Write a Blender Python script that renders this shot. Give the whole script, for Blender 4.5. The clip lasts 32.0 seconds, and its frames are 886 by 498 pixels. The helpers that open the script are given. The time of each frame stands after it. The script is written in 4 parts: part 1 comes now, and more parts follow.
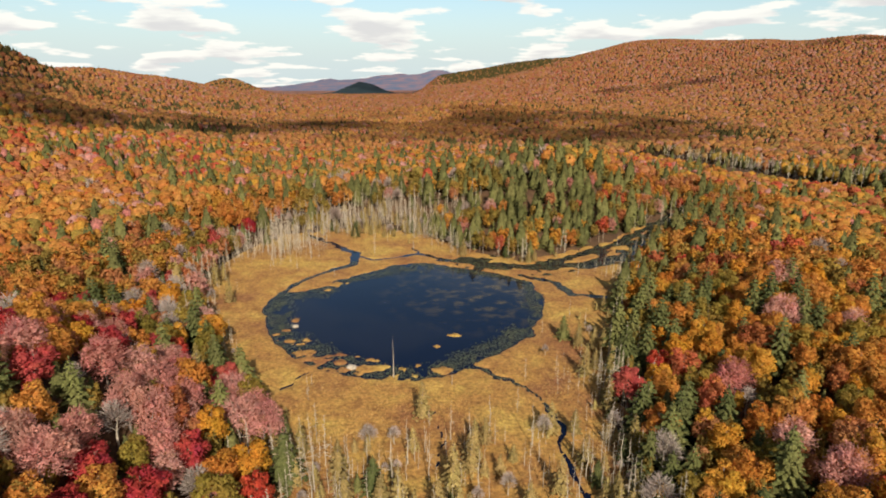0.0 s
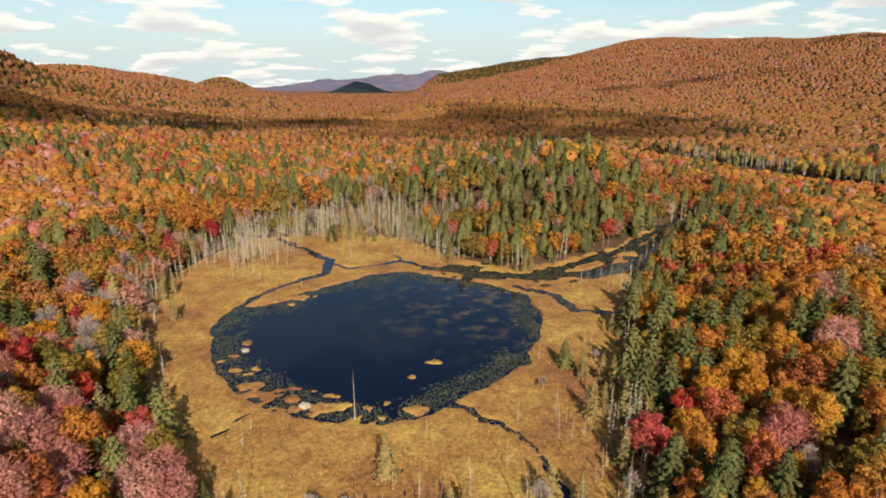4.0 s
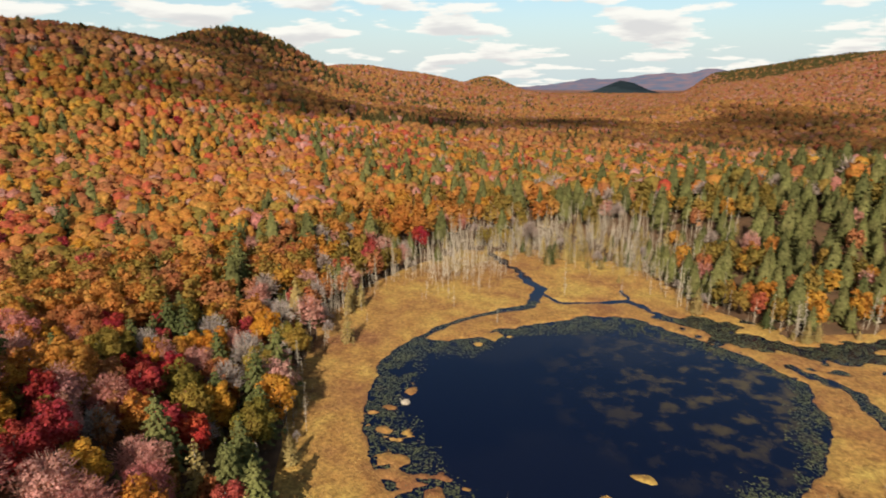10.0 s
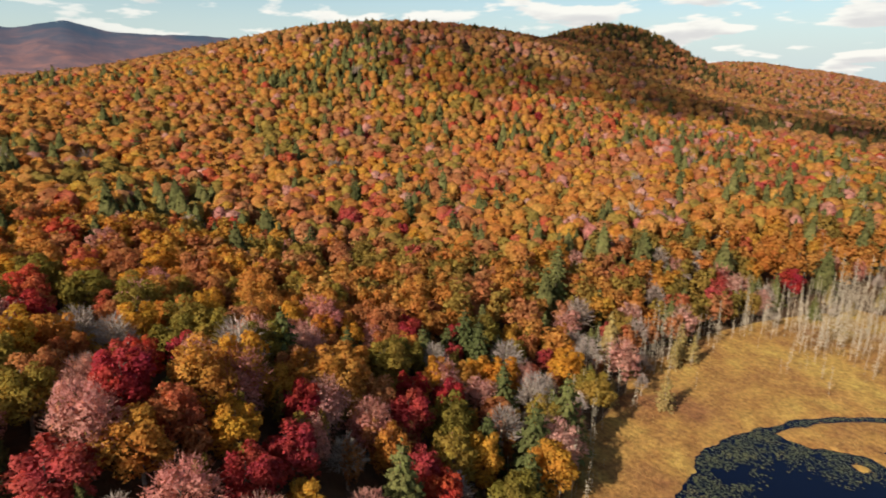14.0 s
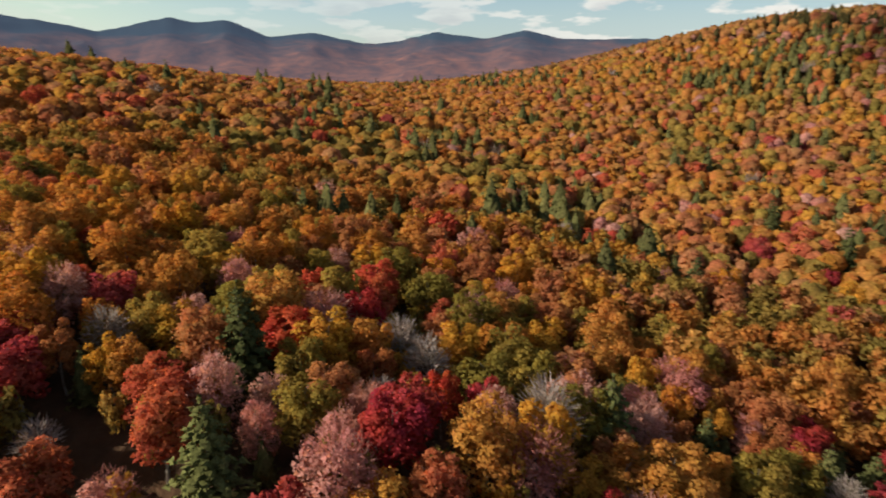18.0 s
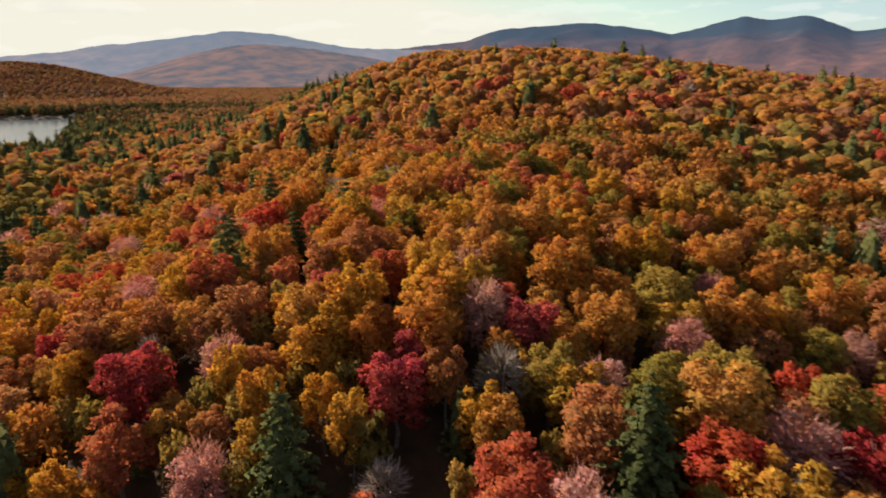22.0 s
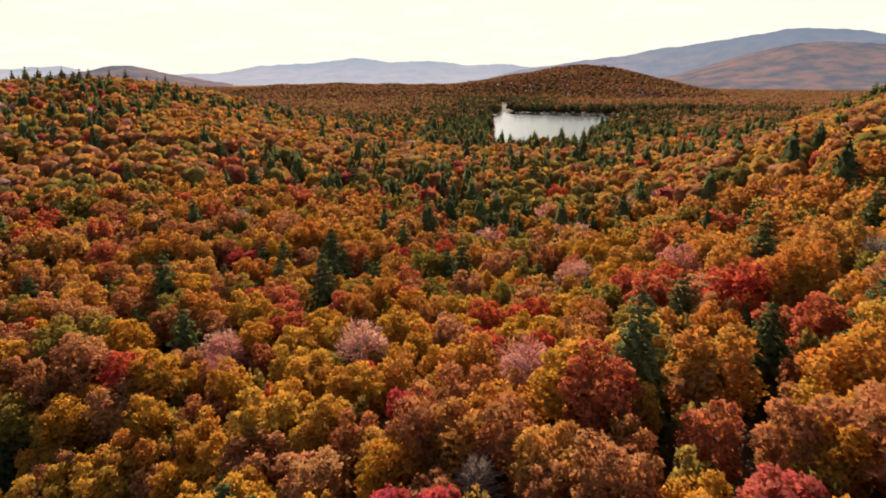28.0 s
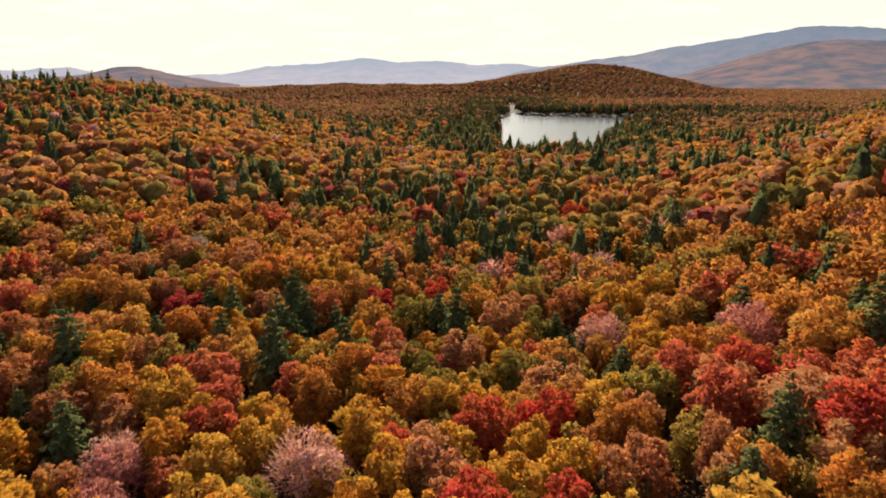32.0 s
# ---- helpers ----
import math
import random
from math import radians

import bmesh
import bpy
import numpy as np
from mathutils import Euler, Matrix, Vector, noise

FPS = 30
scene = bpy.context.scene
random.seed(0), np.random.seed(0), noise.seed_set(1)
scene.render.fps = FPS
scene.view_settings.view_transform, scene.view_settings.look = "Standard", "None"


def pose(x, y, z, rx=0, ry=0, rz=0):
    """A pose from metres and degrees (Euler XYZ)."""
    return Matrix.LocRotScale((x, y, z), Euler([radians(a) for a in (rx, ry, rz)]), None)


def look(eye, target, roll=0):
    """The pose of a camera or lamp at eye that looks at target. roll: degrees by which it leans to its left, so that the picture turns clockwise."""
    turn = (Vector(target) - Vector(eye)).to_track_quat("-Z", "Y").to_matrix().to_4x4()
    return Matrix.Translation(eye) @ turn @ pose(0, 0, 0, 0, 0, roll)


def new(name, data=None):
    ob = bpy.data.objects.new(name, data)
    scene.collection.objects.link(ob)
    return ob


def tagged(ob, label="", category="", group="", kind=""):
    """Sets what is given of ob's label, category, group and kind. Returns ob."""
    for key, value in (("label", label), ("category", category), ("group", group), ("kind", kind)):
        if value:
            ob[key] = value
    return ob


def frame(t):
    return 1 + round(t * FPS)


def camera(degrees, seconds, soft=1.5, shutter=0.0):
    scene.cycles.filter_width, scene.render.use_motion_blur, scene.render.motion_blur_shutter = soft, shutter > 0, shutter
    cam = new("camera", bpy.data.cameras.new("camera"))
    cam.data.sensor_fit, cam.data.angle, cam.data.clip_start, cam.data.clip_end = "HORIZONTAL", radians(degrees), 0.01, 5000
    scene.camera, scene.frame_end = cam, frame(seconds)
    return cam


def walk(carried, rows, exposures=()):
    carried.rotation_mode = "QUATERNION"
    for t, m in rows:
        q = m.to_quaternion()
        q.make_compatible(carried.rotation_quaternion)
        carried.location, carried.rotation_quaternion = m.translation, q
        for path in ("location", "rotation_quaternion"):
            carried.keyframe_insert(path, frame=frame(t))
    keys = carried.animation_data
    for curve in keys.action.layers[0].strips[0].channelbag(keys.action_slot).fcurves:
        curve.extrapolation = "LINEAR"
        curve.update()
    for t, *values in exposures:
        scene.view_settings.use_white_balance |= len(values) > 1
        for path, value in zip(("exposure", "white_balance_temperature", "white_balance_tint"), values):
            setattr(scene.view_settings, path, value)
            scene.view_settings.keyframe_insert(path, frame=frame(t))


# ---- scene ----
cam = camera(71.81, 32.0, soft=1.85, shutter=0.5)
# seconds, x, y, z in metres; yaw, pitch, lean in degrees
ROWS = [
    (0, -0.00, -0.01, 77.44, 0.00, -15.71, -0.11),
    (0.5, 0.82, 3.85, 76.61, 0.01, -15.70, -0.15),
    (1, 1.59, 7.73, 75.76, 0.03, -15.69, -0.19),
    (1.5, 2.36, 11.65, 74.90, 0.03, -15.66, -0.20),
    (2, 3.04, 15.56, 74.00, -0.01, -15.66, -0.19),
    (2.5, 3.65, 19.42, 73.12, -0.08, -15.65, -0.18),
    (4.5, 6.20, 34.94, 70.64, -0.09, -15.63, -0.09),
    (5, 6.87, 38.75, 70.33, 0.27, -15.63, -0.10),
    (5.5, 7.45, 42.51, 70.09, 0.96, -15.64, -0.13),
    (6, 7.93, 46.30, 69.88, 1.94, -15.63, -0.15),
    (6.5, 8.43, 50.15, 69.66, 3.59, -15.64, -0.12),
    (7, 8.74, 53.97, 69.45, 5.46, -15.65, -0.07),
    (7.5, 8.91, 57.74, 69.28, 7.19, -15.67, -0.02),
    (8, 8.99, 61.48, 69.19, 8.87, -15.68, 0.03),
    (8.5, 8.90, 65.11, 69.09, 11.31, -15.70, 0.01),
    (9, 8.93, 68.74, 68.97, 15.07, -15.69, -0.06),
    (9.5, 8.73, 72.44, 68.81, 19.40, -15.63, -0.11),
    (10, 8.03, 76.08, 68.62, 23.50, -15.60, -0.14),
    (10.5, 7.02, 79.77, 68.41, 27.50, -15.60, -0.13),
    (11, 5.81, 83.51, 68.25, 31.62, -15.60, -0.10),
    (11.5, 4.28, 87.04, 68.16, 35.49, -15.63, -0.09),
    (12, 2.65, 90.38, 68.10, 39.38, -15.63, -0.05),
    (12.5, 0.83, 93.59, 68.03, 43.20, -15.67, 0.01),
    (13, -1.31, 96.58, 67.95, 47.71, -15.70, 0.10),
    (13.5, -3.63, 99.39, 67.85, 51.96, -15.74, 0.21),
    (14, -6.00, 102.10, 67.78, 56.35, -15.80, 0.36),
    (14.5, -8.53, 104.57, 67.67, 60.56, -15.86, 0.47),
    (16.5, -19.27, 111.95, 66.45, 76.77, -15.63, -0.15),
    (17, -22.28, 113.50, 66.40, 82.66, -15.66, -0.12),
    (17.5, -25.45, 114.82, 66.40, 88.46, -15.68, -0.08),
    (18, -28.84, 115.70, 66.40, 94.17, -15.71, -0.06),
    (18.5, -32.31, 116.19, 66.35, 99.74, -15.72, -0.02),
    (19, -35.74, 116.22, 66.24, 105.32, -15.73, 0.04),
    (19.5, -39.24, 115.93, 66.13, 111.45, -15.73, 0.09),
    (20, -42.72, 115.45, 66.02, 117.87, -15.71, 0.16),
    (20.5, -46.08, 114.78, 65.91, 124.53, -15.71, 0.19),
    (21, -49.16, 113.77, 65.82, 131.03, -15.69, 0.18),
    (21.5, -52.03, 112.36, 65.75, 136.87, -15.67, 0.16),
    (22, -54.78, 110.71, 65.72, 141.85, -15.69, 0.11),
    (22.5, -57.59, 108.86, 65.73, 146.53, -15.73, 0.08),
    (23, -60.15, 106.74, 65.74, 151.57, -15.74, 0.03),
    (23.5, -62.44, 104.35, 65.71, 156.21, -15.73, -0.02),
    (24, -64.47, 101.79, 65.64, 160.74, -15.72, -0.06),
    (24.5, -66.26, 99.11, 65.59, 165.15, -15.67, -0.08),
    (25, -67.75, 96.34, 65.48, 168.88, -15.62, -0.10),
    (25.5, -69.01, 93.60, 65.43, 172.47, -15.57, -0.09),
    (26, -69.94, 90.89, 65.42, 176.89, -15.54, -0.04),
    (26.5, -70.75, 88.09, 65.45, 180.94, -15.53, 0.00),
    (28.5, -72.72, 75.08, 65.26, 189.72, -15.69, 0.10),
    (29, -72.73, 71.50, 65.23, 190.19, -15.69, 0.06),
    (29.5, -72.54, 67.94, 65.20, 190.27, -15.67, 0.02),
    (30, -72.26, 64.36, 65.16, 190.24, -15.67, -0.01),
    (30.5, -71.89, 60.74, 65.15, 190.02, -15.66, -0.01),
    (31, -71.64, 57.10, 65.15, 189.82, -15.66, -0.03),
    (31.5, -71.38, 53.39, 65.23, 189.59, -15.66, -0.06),
    (32, -71.18, 49.65, 65.32, 189.38, -15.66, -0.08),
]
walk(cam, [(t, pose(x, y, z, 90 + pitch, 0, yaw) @ pose(0, 0, 0, 0, 0, lean)) for t, x, y, z, yaw, pitch, lean in ROWS],
     exposures=((0, 0.92), (10, 0.87), (14, 0.86), (17.5, 0.72), (20.5, 0.70), (22.5, 0.98), (32, 1.12)))

# ---- light ----
SUN_AZ, SUN_EL = 191.0, 32.0          # yaw from +y, counter-clockwise; height in degrees
TO_SUN = Vector((-math.sin(radians(SUN_AZ)) * math.cos(radians(SUN_EL)), math.cos(radians(SUN_AZ)) * math.cos(radians(SUN_EL)), math.sin(radians(SUN_EL))))
sun = new("sun", bpy.data.lights.new("sun", "SUN"))
sun.data.energy, sun.data.angle, sun.data.color = 4.7, radians(0.6), (1.0, 0.92, 0.80)
sun.matrix_world = look((0, 0, 900), Vector((0, 0, 900)) - TO_SUN)

world = bpy.data.worlds.new("sky")
scene.world = world
world.use_nodes = True


def build_sky():
    nt = world.node_tree
    nt.nodes.clear()
    add = nt.nodes.new
    link = nt.links.new
    sky = add("ShaderNodeTexSky")
    sky.sky_type, sky.sun_disc = "NISHITA", False
    sky.sun_elevation, sky.sun_rotation = radians(SUN_EL), math.atan2(TO_SUN.x, TO_SUN.y)
    sky.air_density, sky.dust_density, sky.ozone_density = 1.0, 0.9, 1.3
    geo = add("ShaderNodeTexCoord")
    sep = add("ShaderNodeSeparateXYZ")
    link(geo.outputs["Generated"], sep.inputs[0])

    def op(kind, a, b=None, c=None):
        n = add("ShaderNodeMath")
        n.operation = kind
        for i, v in enumerate((a, b, c)):
            if v is None:
                continue
            if isinstance(v, (int, float)):
                n.inputs[i].default_value = v
            else:
                link(v, n.inputs[i])
        return n.outputs[0]

    up = op("ADD", op("MAXIMUM", sep.outputs[2], -0.05), 0.14)
    flat = add("ShaderNodeCombineXYZ")
    link(op("DIVIDE", sep.outputs[0], up), flat.inputs[0])
    link(op("DIVIDE", sep.outputs[1], up), flat.inputs[1])

    def clouds(shift, low, high):
        """Flat-bottomed cloud decks; shift moves the look-up towards or away from the horizon."""
        mapping = add("ShaderNodeMapping")
        mapping.inputs["Location"].default_value = (3.1, 7.7, 0)
        mapping.inputs["Scale"].default_value = (1.45 * shift,) * 3
        link(flat.outputs[0], mapping.inputs[0])
        noise_node = add("ShaderNodeTexNoise")
        noise_node.inputs["Scale"].default_value, noise_node.inputs["Detail"].default_value, noise_node.inputs["Roughness"].default_value = 1.0, 7.0, 0.52
        link(mapping.outputs[0], noise_node.inputs["Vector"])
        ramp = add("ShaderNodeMapRange")
        ramp.interpolation_type = "SMOOTHSTEP"
        ramp.inputs[1].default_value, ramp.inputs[2].default_value = low, high
        link(noise_node.outputs[0], ramp.inputs[0])
        return ramp.outputs[0]

    side = add("ShaderNodeMapRange")
    side.interpolation_type = "SMOOTHSTEP"
    side.inputs[1].default_value, side.inputs[2].default_value = -0.55, 0.45
    link(sep.outputs[1], side.inputs[0])
    cover = clouds(1.0, 0.508, 0.556)
    under = clouds(0.955, 0.50, 0.66)
    lit = add("ShaderNodeMix")
    lit.data_type = "RGBA"
    lit.inputs[6].default_value, lit.inputs[7].default_value = (6.6, 6.4, 5.9, 1), (4.8, 4.65, 4.6, 1)
    link(under, lit.inputs[0])
    mix = add("ShaderNodeMix")
    mix.data_type = "RGBA"
    fade = add("ShaderNodeMapRange")
    fade.interpolation_type = "SMOOTHSTEP"
    fade.inputs[1].default_value, fade.inputs[2].default_value, fade.inputs[3].default_value, fade.inputs[4].default_value = 0.14, 0.34, 0.9, 0.12
    link(sep.outputs[2], fade.inputs[0])
    link(op("MULTIPLY", op("MULTIPLY", cover, fade.outputs[0]), op("MULTIPLY_ADD", side.outputs[0], 0.75, 0.25)), mix.inputs[0])
    veil = add("ShaderNodeVectorMath")          # thin bright haze round the sun
    veil.operation, veil.inputs[1].default_value = "MINIMUM", (5.7, 5.5, 4.7)
    link(sky.outputs[0], veil.inputs[0])
    away = add("ShaderNodeVectorMath")
    away.operation, away.inputs[1].default_value = "MULTIPLY", (0.74, 0.82, 0.82)
    link(sky.outputs[0], away.inputs[0])
    clear = add("ShaderNodeMix")
    clear.data_type = "RGBA"
    link(side.outputs[0], clear.inputs[0])
    link(veil.outputs[0], clear.inputs[6])
    link(away.outputs[0], clear.inputs[7])
    haze = add("ShaderNodeMix")          # pale air over the horizon
    haze.data_type = "RGBA"
    haze.inputs[7].default_value = (4.2, 4.85, 4.95, 1)
    near_edge = add("ShaderNodeMapRange")
    near_edge.interpolation_type = "SMOOTHSTEP"
    near_edge.inputs[1].default_value, near_edge.inputs[2].default_value, near_edge.inputs[3].default_value, near_edge.inputs[4].default_value = 0.0, 0.17, 0.92, 0.0
    link(sep.outputs[2], near_edge.inputs[0])
    link(op("MULTIPLY", near_edge.outputs[0], side.outputs[0]), haze.inputs[0])
    link(clear.outputs[2], haze.inputs[6])
    link(haze.outputs[2], mix.inputs[6])
    link(lit.outputs[2], mix.inputs[7])
    bg = add("ShaderNodeBackground")
    bg.inputs[1].default_value = 0.085
    link(mix.outputs[2], bg.inputs[0])
    out = add("ShaderNodeOutputWorld")
    link(bg.outputs[0], out.inputs[0])


build_sky()


# ---- materials ----
def crest(az, el, d, eye=(0, 0, 77)):
    """A point of a ridge, seen from the eye at that yaw, height angle and distance; less the trees on it."""
    a = radians(az)
    return (eye[0] - math.sin(a) * d, eye[1] + math.cos(a) * d, eye[2] + d * math.tan(radians(el)) - 13)


def material(name):
    m = bpy.data.materials.new(name)
    m.use_nodes = True
    nt = m.node_tree
    return m, nt, nt.nodes["Principled BSDF"], nt.nodes["Material Output"]


def node(nt, kind, **values):
    n = nt.nodes.new(kind)
    for key, v in values.items():
        n.inputs[key.replace("_", " ")].default_value = v
    return n


def noise_ramp(nt, scale, detail, stops, vector=None):
    """A noise in metres of the object, run through a colour ramp."""
    n = node(nt, "ShaderNodeTexNoise", Scale=scale, Detail=detail, Roughness=0.6)
    if vector is not None:
        nt.links.new(vector, n.inputs["Vector"])
    r = nt.nodes.new("ShaderNodeValToRGB")
    els = r.color_ramp.elements
    while len(els) < len(stops):
        els.new(0.5)
    for e, (p, c) in zip(els, stops):
        e.position, e.color = p, (*c, 1)
    nt.links.new(n.outputs[0], r.inputs[0])
    return r.outputs[0]


def leaf_material(name, colour, second, each="object", through_leaf=0.54, grain=0.5, fleck=3.6):
    """Foliage: one tree's tone between two colours, mottled in the crown, with light coming through the leaves."""
    m, nt, shader, out = material(name)
    nt.nodes.remove(shader)
    if each == "object":
        tone = nt.nodes.new("ShaderNodeObjectInfo").outputs["Random"]
    else:
        a = nt.nodes.new("ShaderNodeAttribute")
        a.attribute_name = "tone"
        tone = a.outputs["Fac"]
    mix = nt.nodes.new("ShaderNodeMix")
    mix.data_type = "RGBA"
    mix.inputs[6].default_value, mix.inputs[7].default_value = (*colour, 1), (*second, 1)
    nt.links.new(tone, mix.inputs[0])
    geo = nt.nodes.new("ShaderNodeNewGeometry")
    spots = node(nt, "ShaderNodeTexNoise", Scale=grain, Detail=2.0)
    nt.links.new(geo.outputs["Position"], spots.inputs["Vector"])
    hsv = nt.nodes.new("ShaderNodeHueSaturation")
    turning = node(nt, "ShaderNodeTexNoise", Scale=0.24, Detail=3.0)
    nt.links.new(geo.outputs["Position"], turning.inputs["Vector"])
    for src, socket, lo, hi in ((spots.outputs[0], "Value", 0.76, 1.24), (turning.outputs[0], "Hue", 0.488, 0.520)):
        rng = node(nt, "ShaderNodeMapRange")
        rng.inputs[3].default_value, rng.inputs[4].default_value = lo, hi
        rng.inputs[1].default_value, rng.inputs[2].default_value = 0.25, 0.75
        nt.links.new(src, rng.inputs[0])
        nt.links.new(rng.outputs[0], hsv.inputs[socket])
    nt.links.new(mix.outputs[2], hsv.inputs["Color"])
    fine = node(nt, "ShaderNodeTexNoise", Scale=fleck, Detail=1.0)
    nt.links.new(geo.outputs["Position"], fine.inputs["Vector"])
    flecks = node(nt, "ShaderNodeMapRange")
    flecks.inputs[1].default_value, flecks.inputs[2].default_value, flecks.inputs[3].default_value, flecks.inputs[4].default_value = 0.32, 0.68, 0.70, 1.30
    nt.links.new(fine.outputs[0], flecks.inputs[0])
    grained = nt.nodes.new("ShaderNodeVectorMath")
    grained.operation = "SCALE"
    nt.links.new(hsv.outputs[0], grained.inputs[0])
    nt.links.new(flecks.outputs[0], grained.inputs["Scale"])
    lit_through = nt.nodes.new("ShaderNodeVectorMath")
    lit_through.operation, lit_through.inputs[1].default_value = "MULTIPLY", (1.18, 0.98, 0.72)
    nt.links.new(grained.outputs[0], lit_through.inputs[0])
    matt, glow = nt.nodes.new("ShaderNodeBsdfDiffuse"), nt.nodes.new("ShaderNodeBsdfTranslucent")
    both = nt.nodes.new("ShaderNodeMixShader")
    both.inputs[0].default_value = through_leaf
    for shade, slot, tint in ((matt, 1, grained), (glow, 2, lit_through)):
        nt.links.new(tint.outputs[0], shade.inputs[0])
        nt.links.new(shade.outputs[0], both.inputs[slot])
    nt.links.new(both.outputs[0], out.inputs[0])
    return m


def surface(name, layers, rough=0.9, bump=0.0, bump_scale=1.0, metal=0.0):
    """A plain rough surface: (scale, detail, stops) noise layers multiplied together."""
    m, nt, shader, out = material(name)
    pos = nt.nodes.new("ShaderNodeNewGeometry").outputs["Position"]
    col = None
    for scale, detail, stops in layers:
        c = noise_ramp(nt, scale, detail, stops, pos)
        if col is None:
            col = c
        else:
            mul = nt.nodes.new("ShaderNodeMix")
            mul.data_type, mul.blend_type = "RGBA", "MULTIPLY"
            mul.inputs[0].default_value = 1.0
            nt.links.new(col, mul.inputs[6])
            nt.links.new(c, mul.inputs[7])
            col = mul.outputs[2]
    nt.links.new(col, shader.inputs["Base Color"])
    shader.inputs["Roughness"].default_value, shader.inputs["Metallic"].default_value = rough, metal
    shader.inputs["Specular IOR Level"].default_value = 0.2
    if bump:
        n = node(nt, "ShaderNodeTexNoise", Scale=bump_scale, Detail=4.0)
        nt.links.new(pos, n.inputs["Vector"])
        b = node(nt, "ShaderNodeBump", Strength=bump, Distance=0.3)
        nt.links.new(n.outputs[0], b.inputs["Height"])
        nt.links.new(b.outputs[0], shader.inputs["Normal"])
    return m


def far_canopy(m):
    """Past the last trees the ground takes the colours of the wood that covers it."""
    nt = m.node_tree
    shader = nt.nodes["Principled BSDF"]
    near = shader.inputs["Base Color"].links[0].from_socket
    geo = nt.nodes.new("ShaderNodeNewGeometry").outputs["Position"]
    wood = noise_ramp(nt, 0.035, 6, ((0.28, (0.03, 0.032, 0.02)), (0.42, (0.12, 0.048, 0.03)), (0.55, (0.17, 0.072, 0.042)), (0.7, (0.18, 0.09, 0.05))), geo)
    far = nt.nodes.new("ShaderNodeVectorMath")
    far.operation = "LENGTH"
    nt.links.new(geo, far.inputs[0])
    rng = node(nt, "ShaderNodeMapRange")
    rng.inputs[1].default_value, rng.inputs[2].default_value = 2100, 2600
    nt.links.new(far.outputs["Value"], rng.inputs[0])
    mix = nt.nodes.new("ShaderNodeMix")
    mix.data_type = "RGBA"
    nt.links.new(rng.outputs[0], mix.inputs[0])
    nt.links.new(near, mix.inputs[6])
    nt.links.new(wood, mix.inputs[7])
    # evergreens on the far knob and on the northern end of the long ridge
    dark = mix.outputs[2]
    for centre, reach in ((crest(7.3, -0.22, 2900), 260), (crest(-5.2, 1.0, 2800), 560), (crest(-8.5, 1.5, 2650), 130)):
        off = nt.nodes.new("ShaderNodeVectorMath")
        off.operation, off.inputs[1].default_value = "DISTANCE", centre
        nt.links.new(geo, off.inputs[0])
        fade = node(nt, "ShaderNodeMapRange")
        fade.inputs[1].default_value, fade.inputs[2].default_value, fade.inputs[3].default_value, fade.inputs[4].default_value = reach * 0.8, reach, 1.0, 0.0
        nt.links.new(off.outputs["Value"], fade.inputs[0])
        over = nt.nodes.new("ShaderNodeMix")
        over.data_type = "RGBA"
        over.inputs[7].default_value = (0.010, 0.018, 0.020, 1)
        nt.links.new(fade.outputs[0], over.inputs[0])
        nt.links.new(dark, over.inputs[6])
        dark = over.outputs[2]
    nt.links.new(dark, shader.inputs["Base Color"])


GREY = ((0.3, (0.75, 0.75, 0.75)), (0.7, (1.2, 1.2, 1.2)))
forest_floor = surface("leaf_litter", [(0.25, 5, ((0.3, (0.045, 0.026, 0.013)), (0.7, (0.10, 0.052, 0.024)))), (0.02, 3, GREY)], 0.95, 0.5, 2.0)
far_canopy(forest_floor)
marsh_mat = surface("marsh_sedge", [(0.045, 6, ((0.34, (0.20, 0.088, 0.036)), (0.5, (0.29, 0.155, 0.045)), (0.66, (0.36, 0.24, 0.062)))), (0.22, 6, ((0.3, (0.72, 0.62, 0.6)), (0.5, (1.0, 0.97, 0.9)), (0.7, (1.15, 1.2, 1.1)))), (1.1, 5, ((0.3, (0.5, 0.48, 0.45)), (0.7, (1.35, 1.35, 1.3))))], 0.95, 0.9, 2.5)
bark_mat = surface("bark", [(1.5, 4, ((0.3, (0.10, 0.075, 0.055)), (0.7, (0.24, 0.20, 0.16))))], 0.9, 0.4, 6.0)
grey_wood = surface("weathered_wood", [(1.2, 4, ((0.3, (0.20, 0.16, 0.112)), (0.7, (0.42, 0.35, 0.26))))], 0.85, 0.3, 6.0)
lily_mat = surface("lily_pads", [(0.35, 4, ((0.3, (0.030, 0.036, 0.016)), (0.55, (0.075, 0.076, 0.030)), (0.75, (0.14, 0.112, 0.045))))], 0.5)
sedge_mat = surface("sedge_blades", [(0.08, 4, ((0.3, (0.20, 0.10, 0.034)), (0.7, (0.31, 0.19, 0.06))))], 0.9)


def water_material(name, colour, rough, ripple, ior=1.33):
    m, nt, shader, out = material(name)
    shader.inputs["Base Color"].default_value = (*colour, 1)
    shader.inputs["Roughness"].default_value = rough
    shader.inputs["IOR"].default_value = ior
    pos = nt.nodes.new("ShaderNodeNewGeometry").outputs["Position"]
    n = node(nt, "ShaderNodeTexNoise", Scale=0.8, Detail=3.0)
    nt.links.new(pos, n.inputs["Vector"])
    b = node(nt, "ShaderNodeBump", Strength=ripple, Distance=0.05)
    nt.links.new(n.outputs[0], b.inputs["Height"])
    nt.links.new(b.outputs[0], shader.inputs["Normal"])
    return m


pond_mat = water_material("pond_water", (0.002, 0.004, 0.014), 0.04, 0.03, 1.2)


